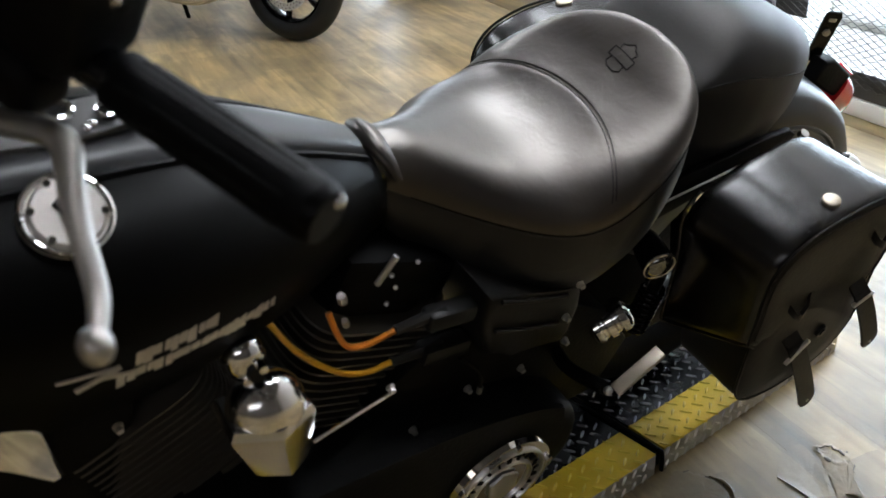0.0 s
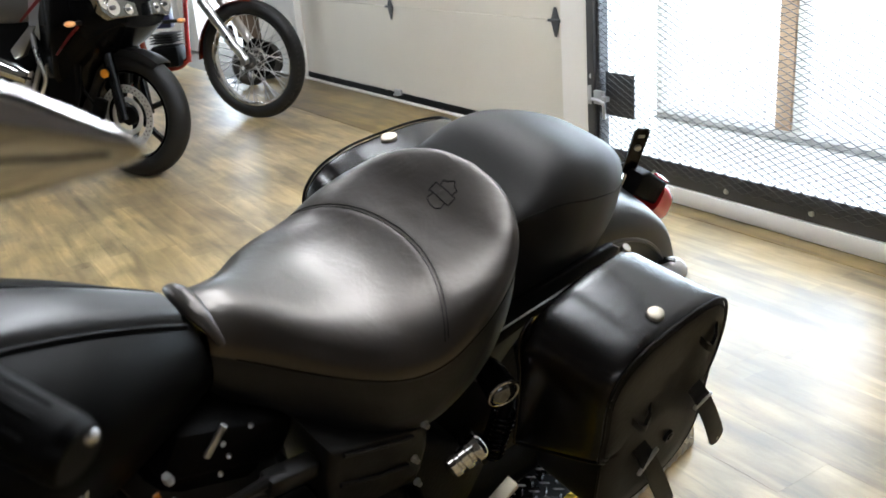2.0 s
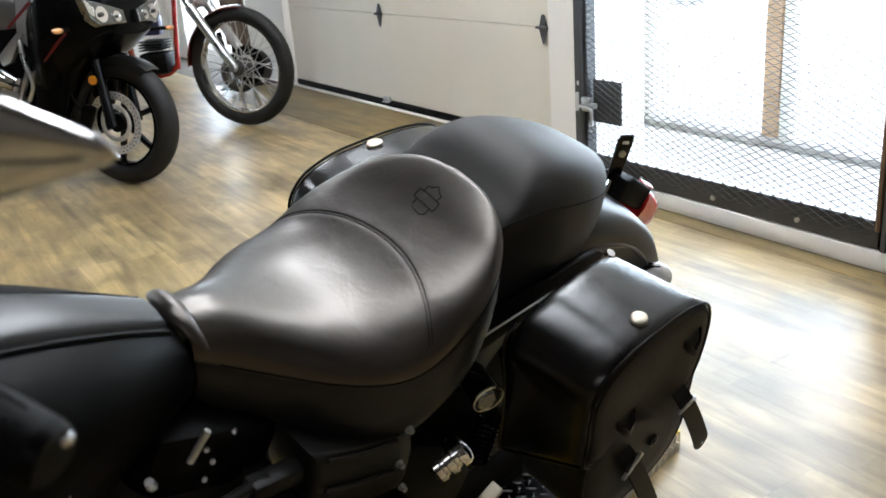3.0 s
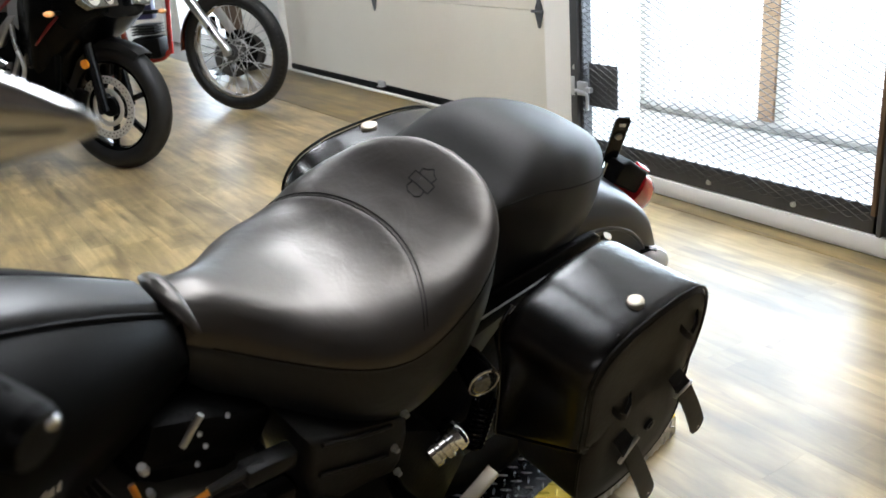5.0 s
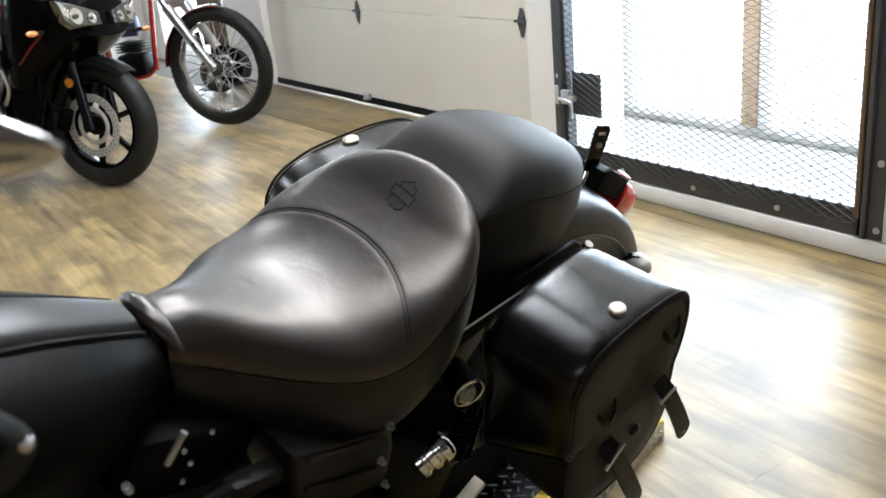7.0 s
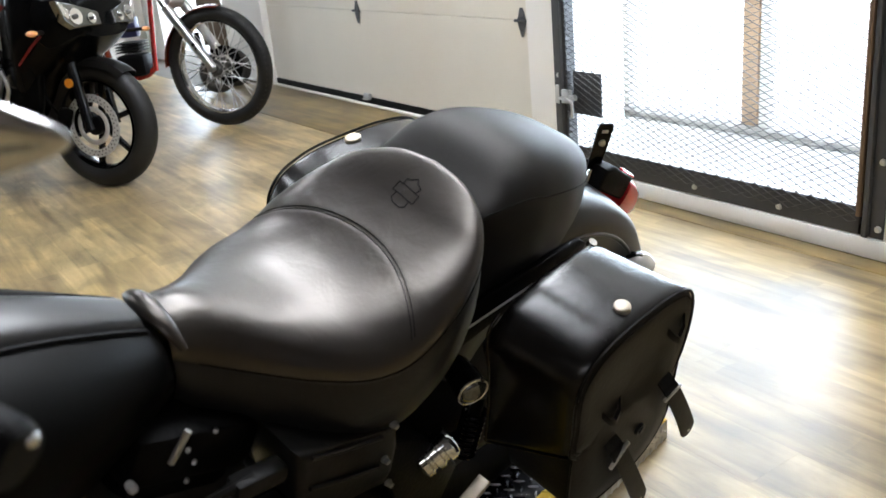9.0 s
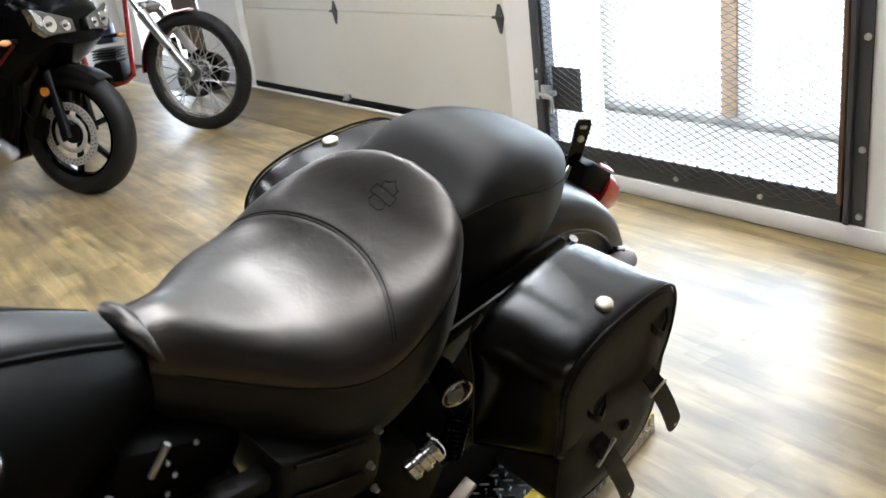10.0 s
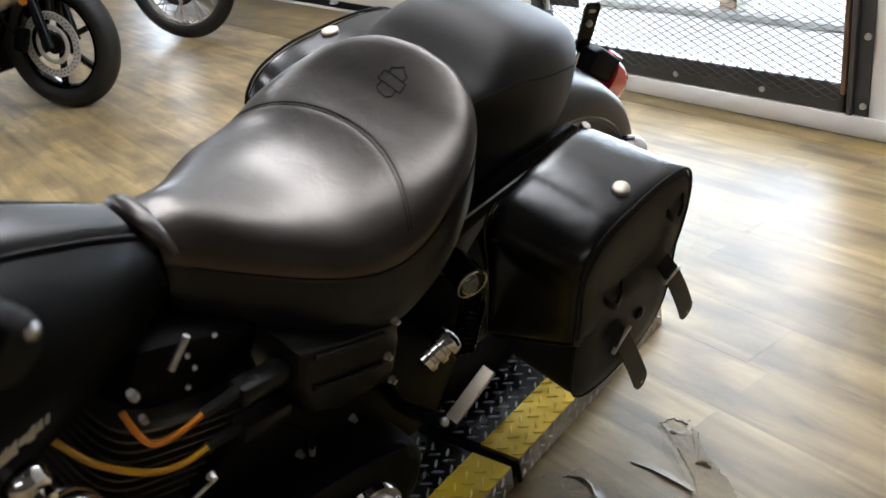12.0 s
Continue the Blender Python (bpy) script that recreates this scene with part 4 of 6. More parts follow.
def saddlebag(s):
    b = new("saddlebag")
    b.parent = bike
    b.matrix_basis = XF(s * 0.272, -0.007, 0.636, 14, 0, 0) if s > 0 else XF(-0.270, 0.008, 0.636, 9, 0, 0) @ Matrix.Diagonal((1, 1.30, 1, 1))
    tagged(b, "black leather saddlebag with buckled straps and a nickel stud")
    mir = Matrix.Diagonal((s, 1, 1, 1))

    def add(name, bm, mat, label="", parent=b, sharp=50):
        bmesh.ops.transform(bm, matrix=mir, verts=bm.verts)
        return part(name, bm, mat, parent, label, sharp=sharp)

    lid = add("lid", pad(LID, [(-0.102, 0.014, 0.0122), (-0.1, 0.003, 0.012), (-0.094, 0, 0.0112), (-0.08, 0, 0.0095), (-0.06, 0, 0.007), (-0.035, 0, 0.0039), (-0.012, 0, 0.001), (0.008, 0, -0.0015), (0.022, 0, -0.0033), (0.031, 0.001, -0.0042), (0.036, 0.004, -0.005), (0.039, 0.01, -0.006), (0.041, 0.03, -0.008), (0.042, 0.06, -0.009)], 5, 1.25, True), M_BAG, "creased black leather lid")
    # outward faces of the same lid get a duller leather to look shaded
    lid.data.materials.append(M_STRAP)
    for q in lid.data.polygons:
        if q.normal.x * s > 0.86:
            q.material_index = 1
    add("bag_body", pad(BODY, [(-0.084, 0.016, 0), (-0.078, 0.008, 0), (-0.03, 0.006, 0), (0.020, 0.003, 0), (0.034, 0.004, 0), (0.040, 0.014, 0), (0.042, 0.05, 0)], 5, 0.5), M_STRAP)
    my, mz = middle(dense(LID, 5))
    hem = [bent(-0.098, y, z, my, mz, -0.001, 0.012, 1.25, True) for y, z in ((-0.115, 0.008), (-0.134, -0.012), (-0.138, -0.05), (-0.1385, -0.085), (-0.139, -0.113), (-0.141, -0.14), (-0.1425, -0.160))]
    hem += [bent(x, -0.137, -0.170, my, mz, -0.001, -0.005 + (0.036 - x) * 0.125, 1.25, True) for x in (-0.094, -0.082, -0.06, -0.035, -0.01, 0.01, 0.028)]
    hem.append(Vector((0.037, -0.133, -0.173)))
    add("edge_binding", tube(bmesh.new(), hem, 0.0026, 8, n=5), M_BAG, "leather binding along the lid's hem")
    o = dense(LID, 4)
    path = [(0.0372, y * 0.985, z * 0.985 - 0.005) for y, z in o]
    add("piping", tube(bmesh.new(), path + path[:1], 0.0024, 6, smooth=False), M_STRAP, "leather edge piping")
    inner = [(0.0405, my * 0.93 - 0.001, mz * 0.90 - 0.012) for my, mz in o]
    add("stitching", tube(bmesh.new(), inner + inner[:1], 0.0009, 5, smooth=False), M_STITCH)
    bodyp = [(0.036, y * 0.985, z * 0.992) for y, z in dense(BODY, 4) if z < -0.16]
    add("piping", tube(bmesh.new(), bodyp, 0.0022, 6, smooth=False), M_STRAP)
    bm = bmesh.new()
    cyl(bm, 0.0120, 0.0114, 0.006, XF(0.009, -0.012, 0.0150), 24)
    ball(bm, 0.0114, XF(0.009, -0.012, 0.0178) @ Matrix.Diagonal((1, 1, 0.18, 1)), 20, 8)
    add("stud", bm, M_PEG, "domed dull nickel stud", sharp=70)
    for y, z in ((-0.061, -0.135), (0.080, -0.080)):
        bm = bmesh.new()
        bar = [(0.040, -0.020, 0.014), (0.048, -0.012, -0.002), (0.050, 0.0, -0.014), (0.048, 0.012, -0.004), (0.040, 0.020, 0.012)]
        loft(bm, [[Vector((a - 0.002, y + b, z + c - 0.008)), Vector((a - 0.002, y + b, z + c + 0.008)), Vector((a + 0.003, y + b, z + c + 0.007)), Vector((a + 0.003, y + b, z + c - 0.007))] for a, b, c in bar])
        add("keeper_loop", bm, M_STRAP, "leather strap keeper")
    bm = bmesh.new()
    cyl(bm, 0.011, 0.010, 0.005, XF(0.046, 0.021, -0.252, 0, 90, 0), 20)
    cyl(bm, 0.007, 0.006, 0.007, XF(0.047, 0.021, -0.252, 0, 90, 0), 16)
    add("lid_badge", bm, M_PLASTIC, "small round black badge")
    for y0, z0, y1, z1, fall in ((-0.048, -0.232, 0.022, -0.428, 0.027), (0.078, -0.204, 0.140, -0.360, 0.003)):
        path = smooth_path([(0.040, y0 - 0.006, z0 + 0.026), (0.050, y0 - 0.002, z0 + 0.012), (0.058, y0, z0), (0.066, y0 + (y1 - y0) * 0.35, z0 + (z1 - z0) * 0.35), (0.070, y1 - (y1 - y0) * 0.25, z1 - (z1 - z0) * 0.25), (0.068, y1, z1)], 6)
        bm = bmesh.new()
        rings = []
        N = len(path)
        for i, q in enumerate(path):
            d = (path[min(i + 1, N - 1)] - path[max(i - 1, 0)]).normalized()
            across = (Vector((0, 1, 0)) - d * d.y).normalized()
            nrm = d.cross(across).normalized()
            f = i / (N - 1)
            hw = 0.0165 * (0.86 + 0.14 * f) * (1 if f < 0.84 else math.sqrt(max(0.05, 1 - ((f - 0.84) / 0.165) ** 2)))
            rings.append([q + across * hw + nrm * 0.002, q - across * hw + nrm * 0.002, q - across * hw - nrm * 0.002, q + across * hw - nrm * 0.002])
        loft(bm, rings)
        st = add("strap", bm, M_STRAP, "black leather strap with a punched end", sharp=30)
        e = path[-4]
        add("eyelet", cyl(bmesh.new(), 0.0028, 0.0028, 0.006, XF(e.x, e.y, e.z, 0, 90, 0), 10), M_ZINC, parent=st)
        p0, p1 = Vector((0.059, y0 + 0.019, z0 + fall / 2)), Vector((0.059, y0 - 0.022, z0 - fall / 2))
        bm = box(bmesh.new(), 0.006, 0.006, (p1 - p0).length, Matrix.Translation((p0 + p1) / 2) @ (p1 - p0).to_track_quat("Z", "Y").to_matrix().to_4x4(), 0.0015)
        add("buckle", bm, M_ZINC, "chrome buckle", parent=st)
    return b


saddlebag(1)
saddlebag(-1)

# ---- rear end ----
AY, AZ, FR = 0.105, 0.322, 0.335


def fender(a0, a1, R, hw, drop, t=0.004, n=44):
    rings = []
    prof = [(-1.0, -drop), (-1.0, -drop * 0.45), (-0.95, -0.022), (-0.8, -0.008), (-0.45, 0.0), (0, 0.004), (0.45, 0.0), (0.8, -0.008), (0.95, -0.022), (1.0, -drop * 0.45), (1.0, -drop)]
    for i in range(n + 1):
        a = radians(a0 + (a1 - a0) * i / n)
        outer = [Vector((hw * u, AY + (R + v) * math.sin(a), AZ + (R + v) * math.cos(a))) for u, v in prof]
        inner = [Vector(((hw - t) * u, AY + (R + v - t) * math.sin(a), AZ + (R + v - t) * math.cos(a))) for u, v in reversed(prof)]
        rings.append(outer + inner)
    return loft(bmesh.new(), rings)


part("rear_fender", fender(-62, 96, FR, 0.098, 0.10), M_FENDER, bike, "matt black rear fender", sharp=50)
for s_ in (1, -1):
    path = [(s_ * 0.0985, AY + (FR - 0.055) * math.sin(radians(a)), AZ + (FR - 0.055) * math.cos(radians(a))) for a in range(-20, 96, 4)]
    part("fender_bead", tube(bmesh.new(), path, 0.004, 8, smooth=False), M_FENDER, bike)
    bm = bmesh.new()
    slab(bm, [(-0.24, 0.545), (-0.20, 0.592), (0.02, 0.618), (0.10, 0.624), (0.12, 0.612), (0.11, 0.585), (-0.02, 0.565), (-0.20, 0.52)], 0.012, XF(s_ * 0.118, 0, 0, 0, 0, 90), 0.003)
    strut = part("fender_strut", bm, M_POWDER, bike, "black fender strut")
    part("trim_strip", tube(bmesh.new(), [(s_ * 0.152, -0.178, 0.600), (s_ * 0.152, -0.02, 0.6215), (s_ * 0.150, 0.092, 0.632)], 0.0016, 8), M_ZINC, strut, "thin bright trim strip")
    part("strut_bolt", cyl(bmesh.new(), 0.008, 0.007, 0.008, XF(s_ * 0.150, 0.090, 0.636, 0, 20, 0), 12), M_CHROME, strut)


def wheel(y, z, R, w, parent, spokes, rim_r):
    hub = new("wheel")
    hub.parent = parent
    hub.matrix_basis = XF(0, y, z)
    bm = bmesh.new()
    torus(bm, R - w * 0.42, w * 0.42, Matrix(), 64, 16, 1.12)
    part("tyre", bm, M_RUBBER, hub)
    bm = bmesh.new()
    torus(bm, rim_r, 0.014, Matrix(), 64, 8, 2.2)
    part("rim", bm, M_BLACK, hub)
    bm = bmesh.new()
    cyl(bm, 0.045, 0.045, 0.15, XF(ry=90), 24)
    part("hub", bm, M_POWDER, hub)
    for k in range(spokes):
        a = 2 * math.pi * k / spokes
        part("spoke", box(bmesh.new(), 0.022, 0.035, rim_r - 0.03, XF(0, 0, 0, math.degrees(a), 0, 0) @ XF(0, 0, rim_r / 2 + 0.012), 0.006), M_BLACK, hub)
    return hub


wheel(AY, AZ, 0.322, 0.13, bike, 6, 0.225)
wheel(AY - 1.62, 0.33, 0.33, 0.10, bike, 9, 0.245)
# taillight and plate arm
tl = new("taillight")
tl.parent = bike
tl.matrix_basis = XF(0, 0.352, 0.596, -28, 0, 0) @ Matrix.Scale(0.88, 4)
tagged(tl, "red taillight on a black bracket")
part("bracket", slab(bmesh.new(), [(-0.075, -0.026), (0.042, -0.026), (0.048, 0.0), (0.042, 0.026), (-0.05, 0.030), (-0.075, 0.018)], 0.062, XF(0, 0, 0, 0, 0, 90), 0.008, 3), M_POWDER, tl)
bm = bmesh.new()
rings = []
for k in range(9):
    f = k / 8
    h, w = 0.040 * (1 - 0.45 * f ** 2.2), 0.038 * (1 - 0.35 * f ** 2)
    rings.append([Vector((w * math.copysign(abs(math.cos(a)) ** 0.7, math.cos(a)), 0.036 + 0.088 * math.sin(f * math.pi / 2), -0.014 * f - 0.014 + h * math.copysign(abs(math.sin(a)) ** 0.7, math.sin(a)))) for a in [2 * math.pi * j / 24 for j in range(24)]])
loft(bm, rings)
part("lens", bm, M_REDLENS, tl, "red plastic lens")
part("reflector", box(bmesh.new(), 0.016, 0.050, 0.005, XF(0.018, 0.030, 0.0290, 0, 20, 0), 0.002), M_REDLENS, tl, "small red reflector strip")
arm = new("plate_bracket")
arm.parent = bike
arm.matrix_basis = XF(0.0, 0.300, 0.672, 6, 0, 62)
tagged(arm, "black steel number plate bracket")
bm = bmesh.new()
slab(bm, [(-0.013, -0.05), (0.013, -0.05), (0.015, 0.040), (0.011, 0.048), (-0.011, 0.048), (-0.015, 0.040)], 0.004, XF(0, 0, 0), 0.001, 1)
slab(bm, [(-0.020, -0.075), (0.030, -0.075), (0.016, -0.045), (-0.016, -0.045)], 0.02, XF(0, 0.004, 0), 0.002, 1)
part("arm_plate", bm, M_BLACK, arm)
part("rivet", cyl(bmesh.new(), 0.0065, 0.0055, 0.006, XF(0, -0.003, 0.012, 90, 0, 0), 12), M_ZINC, arm)
part("slot", box(bmesh.new(), 0.012, 0.002, 0.006, XF(0, -0.0025, 0.034), 0.0008, 1), M_ALU, arm)
part("link_rod", tube(bmesh.new(), [(-0.012, -0.012, -0.035), (-0.022, -0.024, -0.085)], 0.004, 8, smooth=False), M_CHROME, arm)
# rear indicator behind the left bag
sig = new("rear_indicator")
sig.parent = bike
tagged(sig, "pale clear bullet indicator lens behind the bag")
bm = bmesh.new()
ball(bm, 0.026, XF(0.118, 0.332, 0.488) @ Matrix.Diagonal((1.0, 0.9, 0.85, 1)), 20, 12)
part("shell", bm, M_PALE, sig)
part("stem", tube(bmesh.new(), [(0.08, 0.31, 0.495), (0.12, 0.33, 0.505)], 0.008, 8, smooth=False), M_BLACK, sig)
# front-facing indicator ahead of the bag
sig = new("side_indicator")
sig.parent = bike
SIG = Vector((0.156, -0.163, 0.505))
sig.matrix_basis = Matrix.Translation(SIG) @ Vector((0.93, -0.25, -0.10)).to_track_quat("Z", "Y").to_matrix().to_4x4()
tagged(sig, "black bullet indicator with a chrome rim and clear lens")
bm = bmesh.new()
loft(bm, [[Vector((r * math.cos(a), r * math.sin(a), z)) for a in [2 * math.pi * j / 28 for j in range(28)]] for r, z in ((0.007, -0.040), (0.016, -0.037), (0.020, -0.028), (0.0225, -0.006), (0.0235, 0.020))])
part("shell", bm, M_BLACK, sig)
torus(bm := bmesh.new(), 0.0228, 0.0024, XF(0, 0, 0.020, 0, 90, 0), 32, 8)
part("rim_ring", bm, M_CHROME, sig)
bm = bmesh.new()
ball(bm, 0.0205, XF(0, 0, 0.019) @ Matrix.Diagonal((1, 1, 0.5, 1)), 24, 10)
part("lens", bm, M_LENS, sig, "clear lens")
part("stem", tube(bmesh.new(), [(0, 0, -0.02), (-0.01, -0.02, -0.045), (-0.012, -0.035, -0.075)], 0.006, 8), M_BLACK, sig)
part("bracket_clip", tube(bmesh.new(), [(0.100, -0.268, 0.500), (0.125, -0.250, 0.512), (0.135, -0.236, 0.530)], (0.002, 0.006), 8), M_CHROME, bike, "small chrome clip")
part("seat_pan", box(bmesh.new(), 0.21, 0.30, 0.07, XF(0, -0.17, 0.575), 0.015), M_POWDER, bike, "black seat pan")
part("battery_box", box(bmesh.new(), 0.17, 0.30, 0.30, XF(-0.005, -0.225, 0.43), 0.02), M_POWDER, bike, "black inner box under the seat")
# shock absorbers
for s_ in (1, -1):
    sh = new("shock_absorber")
    sh.parent = bike
    A_, B_ = Vector((s_ * 0.132, -0.106, 0.305)), Vector((s_ * 0.132, -0.090, 0.420))
    d = B_ - A_
    sh.matrix_basis = Matrix.Translation(A_) @ d.to_track_quat("Z", "Y").to_matrix().to_4x4()
    tagged(sh, "shock absorber with a black coil spring and chrome cover")
    L_ = d.length
    part("damper", cyl(bmesh.new(), 0.010, 0.010, L_, XF(0, 0, L_ / 2), 16), M_POWDER, sh)
    coil = [(0.017 * math.cos(a), 0.017 * math.sin(a), 0.005 + (L_ - 0.03) * a / (18 * math.pi)) for a in [k * math.pi / 8 for k in range(145)]]
    part("coil_spring", tube(bmesh.new(), coil, 0.003, 6, smooth=False), M_BLACK, sh)
    cov = bmesh.new()
    e = Vector((s_ * 0.20, 0.78, 0.55)).normalized()
    u = e.cross(Vector((0, 0, 1))).normalized()
    w = e.cross(u)
    c0 = Vector((s_ * 0.140, -0.178, 0.372))
    loft(cov, [[c0 + e * q + (u * math.cos(a) + w * math.sin(a)) * r for a in [2 * math.pi * j / 24 for j in range(24)]] for q, r in ((-0.040, 0.012), (-0.038, 0.020), (-0.033, 0.025), (-0.024, 0.026), (-0.021, 0.022), (-0.017, 0.022), (-0.014, 0.026), (-0.004, 0.027), (-0.001, 0.023), (0.004, 0.023), (0.007, 0.027), (0.016, 0.027), (0.022, 0.024), (0.026, 0.016), (0.028, 0.008))])
    part("shock_cover", cov, M_CHROME, bike, "ribbed chrome shock cover")
bm = bmesh.new()
for s_ in (1, -1):
    box(bm, 0.03, 0.56, 0.05, XF(s_ * 0.115, -0.12, 0.305, 4, 0, 0), 0.008)
box(bm, 0.23, 0.06, 0.06, XF(0, -0.38, 0.30), 0.01)
part("swingarm", bm, M_POWDER, bike)

# ---- engine and left side ----


def cylinder_block(y0, z0, tilt):
    c = new("engine_cylinder")
    c.parent = bike
    c.matrix_basis = XF(0, y0, z0, tilt, 0, 0)
    tagged(c, "black finned engine cylinder")
    part("barrel", box(bmesh.new(), 0.18, 0.15, 0.26, XF(0, 0, 0.13), 0.03), M_POWDER, c)
    fin = bmesh.new()
    o = [(0.122 * math.copysign(abs(math.cos(a)) ** 0.36, math.cos(a)), 0.104 * math.copysign(abs(math.sin(a)) ** 0.36, math.sin(a))) for a in [2 * math.pi * k / 32 for k in range(32)]]
    slab(fin, o, 0.0032, XF(rx=-90))
    me = mesh_of(fin, M_FIN)
    for k in range(17):
        shared("fin", me, c, XF(0, 0, 0.02 + 0.0125 * k))
    part("rocker_box", box(bmesh.new(), 0.20, 0.17, 0.07, XF(0, 0, 0.275), 0.018), M_POWDER, c)
    return c


cylinder_block(-0.640, 0.300, -20)
cylinder_block(-0.782, 0.300, 25)
bm = bmesh.new()
box(bm, 0.22, 0.34, 0.24, XF(0, -0.70, 0.21), 0.05)
part("crankcase", bm, M_POWDER, bike)
o = []
for k in range(40):
    a = 2 * math.pi * k / 40
    o.append((-0.60 + 0.345 * math.copysign(abs(math.cos(a)) ** 0.75, math.cos(a)), 0.225 + (0.145 - 0.02 * math.cos(a)) * math.copysign(abs(math.sin(a)) ** 0.8, math.sin(a))))
primary = part("primary_cover", slab(bmesh.new(), o, 0.11, XF(0.150, 0, 0, 0, 0, 90), 0.022, 4), M_POWDER, bike, "black primary chain cover")
derby = new("derby_cover")
derby.parent = bike
derby.matrix_basis = XF(0.207, -0.405, 0.205, 0, 90, 0)
tagged(derby, "round chrome clutch cover with a ring of marks")
bm = bmesh.new()
cyl(bm, 0.090, 0.087, 0.008, XF(0, 0, 0.006), 64)
part("disc", bm, M_CHROME, derby)
torus(bm := bmesh.new(), 0.072, 0.003, XF(0, 0, 0.012, 0, 90, 0), 64, 8)
torus(bm, 0.050, 0.003, XF(0, 0, 0.012, 0, 90, 0), 48, 8)
part("ring", bm, M_ALU, derby)
for k in range(22):
    a = 2 * math.pi * k / 22
    part("mark", box(bmesh.new(), 0.010, 0.0035 + 0.002 * (k % 3), 0.003, XF(0.061 * math.cos(a), 0.061 * math.sin(a), 0.0125, 0, 0, math.degrees(a)), 0.0008, 1), M_POWDER, derby)
part("emblem", slab(bmesh.new(), [(0.030, 0), (0.012, 0.022), (-0.02, 0.026), (-0.034, 0.006), (-0.022, -0.022), (0.012, -0.024)], 0.005, XF(0, 0, 0.014, 90, 0, 0), 0.0015), M_ALU, derby)
for k in range(5):
    a = 2 * math.pi * k / 5 + 0.5
    part("bolt", cyl(bmesh.new(), 0.0055, 0.005, 0.006, XF(0.083 * math.cos(a), 0.083 * math.sin(a), 0.013), 10), M_CHROME, derby)
# side cover under the seat, with a crease
o = [(-0.462, 0.560), (-0.40, 0.540), (-0.33, 0.518), (-0.296, 0.508), (-0.290, 0.47), (-0.294, 0.425), (-0.308, 0.402), (-0.40, 0.428), (-0.447, 0.446), (-0.462, 0.50)]
cover = part("side_cover", slab(bmesh.new(), o, 0.10, XF(0.116, 0, 0, 0, 0, 90), 0.016, 4), M_PLASTIC, bike, "black ribbed side cover")
for z0, z1 in ((0.545, 0.510), (0.495, 0.458)):
    part("rib", tube(bmesh.new(), [(0.1680, -0.442, z0), (0.1690, -0.39, (z0 + z1) / 2), (0.1680, -0.330, z1)], 0.0030, 8), M_PLASTIC, cover)
o2 = [(-0.16, 0.20), (-0.12, 0.30), (-0.20, 0.40), (-0.30, 0.46), (-0.52, 0.46), (-0.60, 0.40), (-0.56, 0.25), (-0.40, 0.18)]
part("inner_guard", slab(bmesh.new(), o2, 0.06, XF(0.110, 0, 0, 0, 0, 90), 0.01), M_POWDER, bike, "black inner guard plate")
# added black plate that keeps the gap before the wheel dark
part("gap_plate", slab(bmesh.new(), [(-0.22, 0.26), (-0.03, 0.24), (0.0, 0.30), (-0.02, 0.40), (-0.06, 0.50), (-0.22, 0.50)], 0.008, XF(0.086, 0, 0, 0, 0, 90), 0.002), M_POWDER, bike, "black plate added to darken the gap beside the wheel")
hb = bmesh.new()
cyl(hb, 0.0045, 0.004, 0.007, XF(0, 0, 0, 0, 90, 0), 6)
cyl(hb, 0.0056, 0.0056, 0.003, XF(-0.004, 0, 0, 0, 90, 0), 16)
hex_me = mesh_of(hb, M_ZINC)
for x, y, z in ((0.172, -0.312, 0.522), (0.174, -0.322, 0.468), (0.176, -0.312, 0.420), (0.168, -0.373, 0.387), (0.168, -0.462, 0.393), (0.180, -0.551, 0.375), (0.186, -0.659, 0.356), (0.125, -0.885, 0.520), (0.176, -0.592, 0.475)):
    shared("bolt", hex_me, bike, XF(x, y, z))
# plug leads and coil plugs
def lead(pts, boots, mat, label):
    a = part("plug_lead", tube(bmesh.new(), pts, 0.0039, 8), mat, bike, label)
    part("boot", tube(bmesh.new(), boots, (0.0062, 0.0085), 8, smooth=False), M_PLASTIC, a, "grey rubber sleeve")


lead([(0.118, -0.650, 0.575), (0.132, -0.645, 0.552), (0.137, -0.632, 0.530), (0.137, -0.606, 0.522), (0.141, -0.574, 0.533)], [(0.141, -0.574, 0.533), (0.140, -0.505, 0.535)], M_ORANGE, "orange spark plug lead")
lead([(0.110, -0.722, 0.592), (0.128, -0.690, 0.540), (0.133, -0.640, 0.487), (0.135, -0.602, 0.469), (0.140, -0.572, 0.477)], [(0.140, -0.572, 0.477), (0.140, -0.500, 0.473)], M_AMBERW, "yellow spark plug lead")
for z in (0.530, 0.470):
    part("coil_plug", box(bmesh.new(), 0.028, 0.070, 0.026, XF(0.140, -0.497, z - 0.004, -6, 0, 0), 0.006), M_PLASTIC, bike, "black coil connector")
part("cable_tail", tube(bmesh.new(), [(0.158, -0.480, 0.455), (0.172, -0.455, 0.43), (0.172, -0.448, 0.395)], 0.003, 6), M_RUBBER, bike)
part("ferrule", cyl(bmesh.new(), 0.004, 0.004, 0.012, XF(0.172, -0.448, 0.392), 8), M_ZINC, bike)
for q, r, h in (((0.130, -0.642, 0.604), 0.010, 0.016), ((0.132, -0.636, 0.566), 0.008, 0.014)):
    part("plug_nut", cyl(bmesh.new(), r * 0.58, r * 0.50, h, XF(*q, 20, 15, 0), 6), M_ZINC, bike)
part("fuel_rod", tube(bmesh.new(), [(0.120, -0.592, 0.596), (0.122, -0.572, 0.632)], 0.0042, 8, smooth=False), M_ZINC, bike)
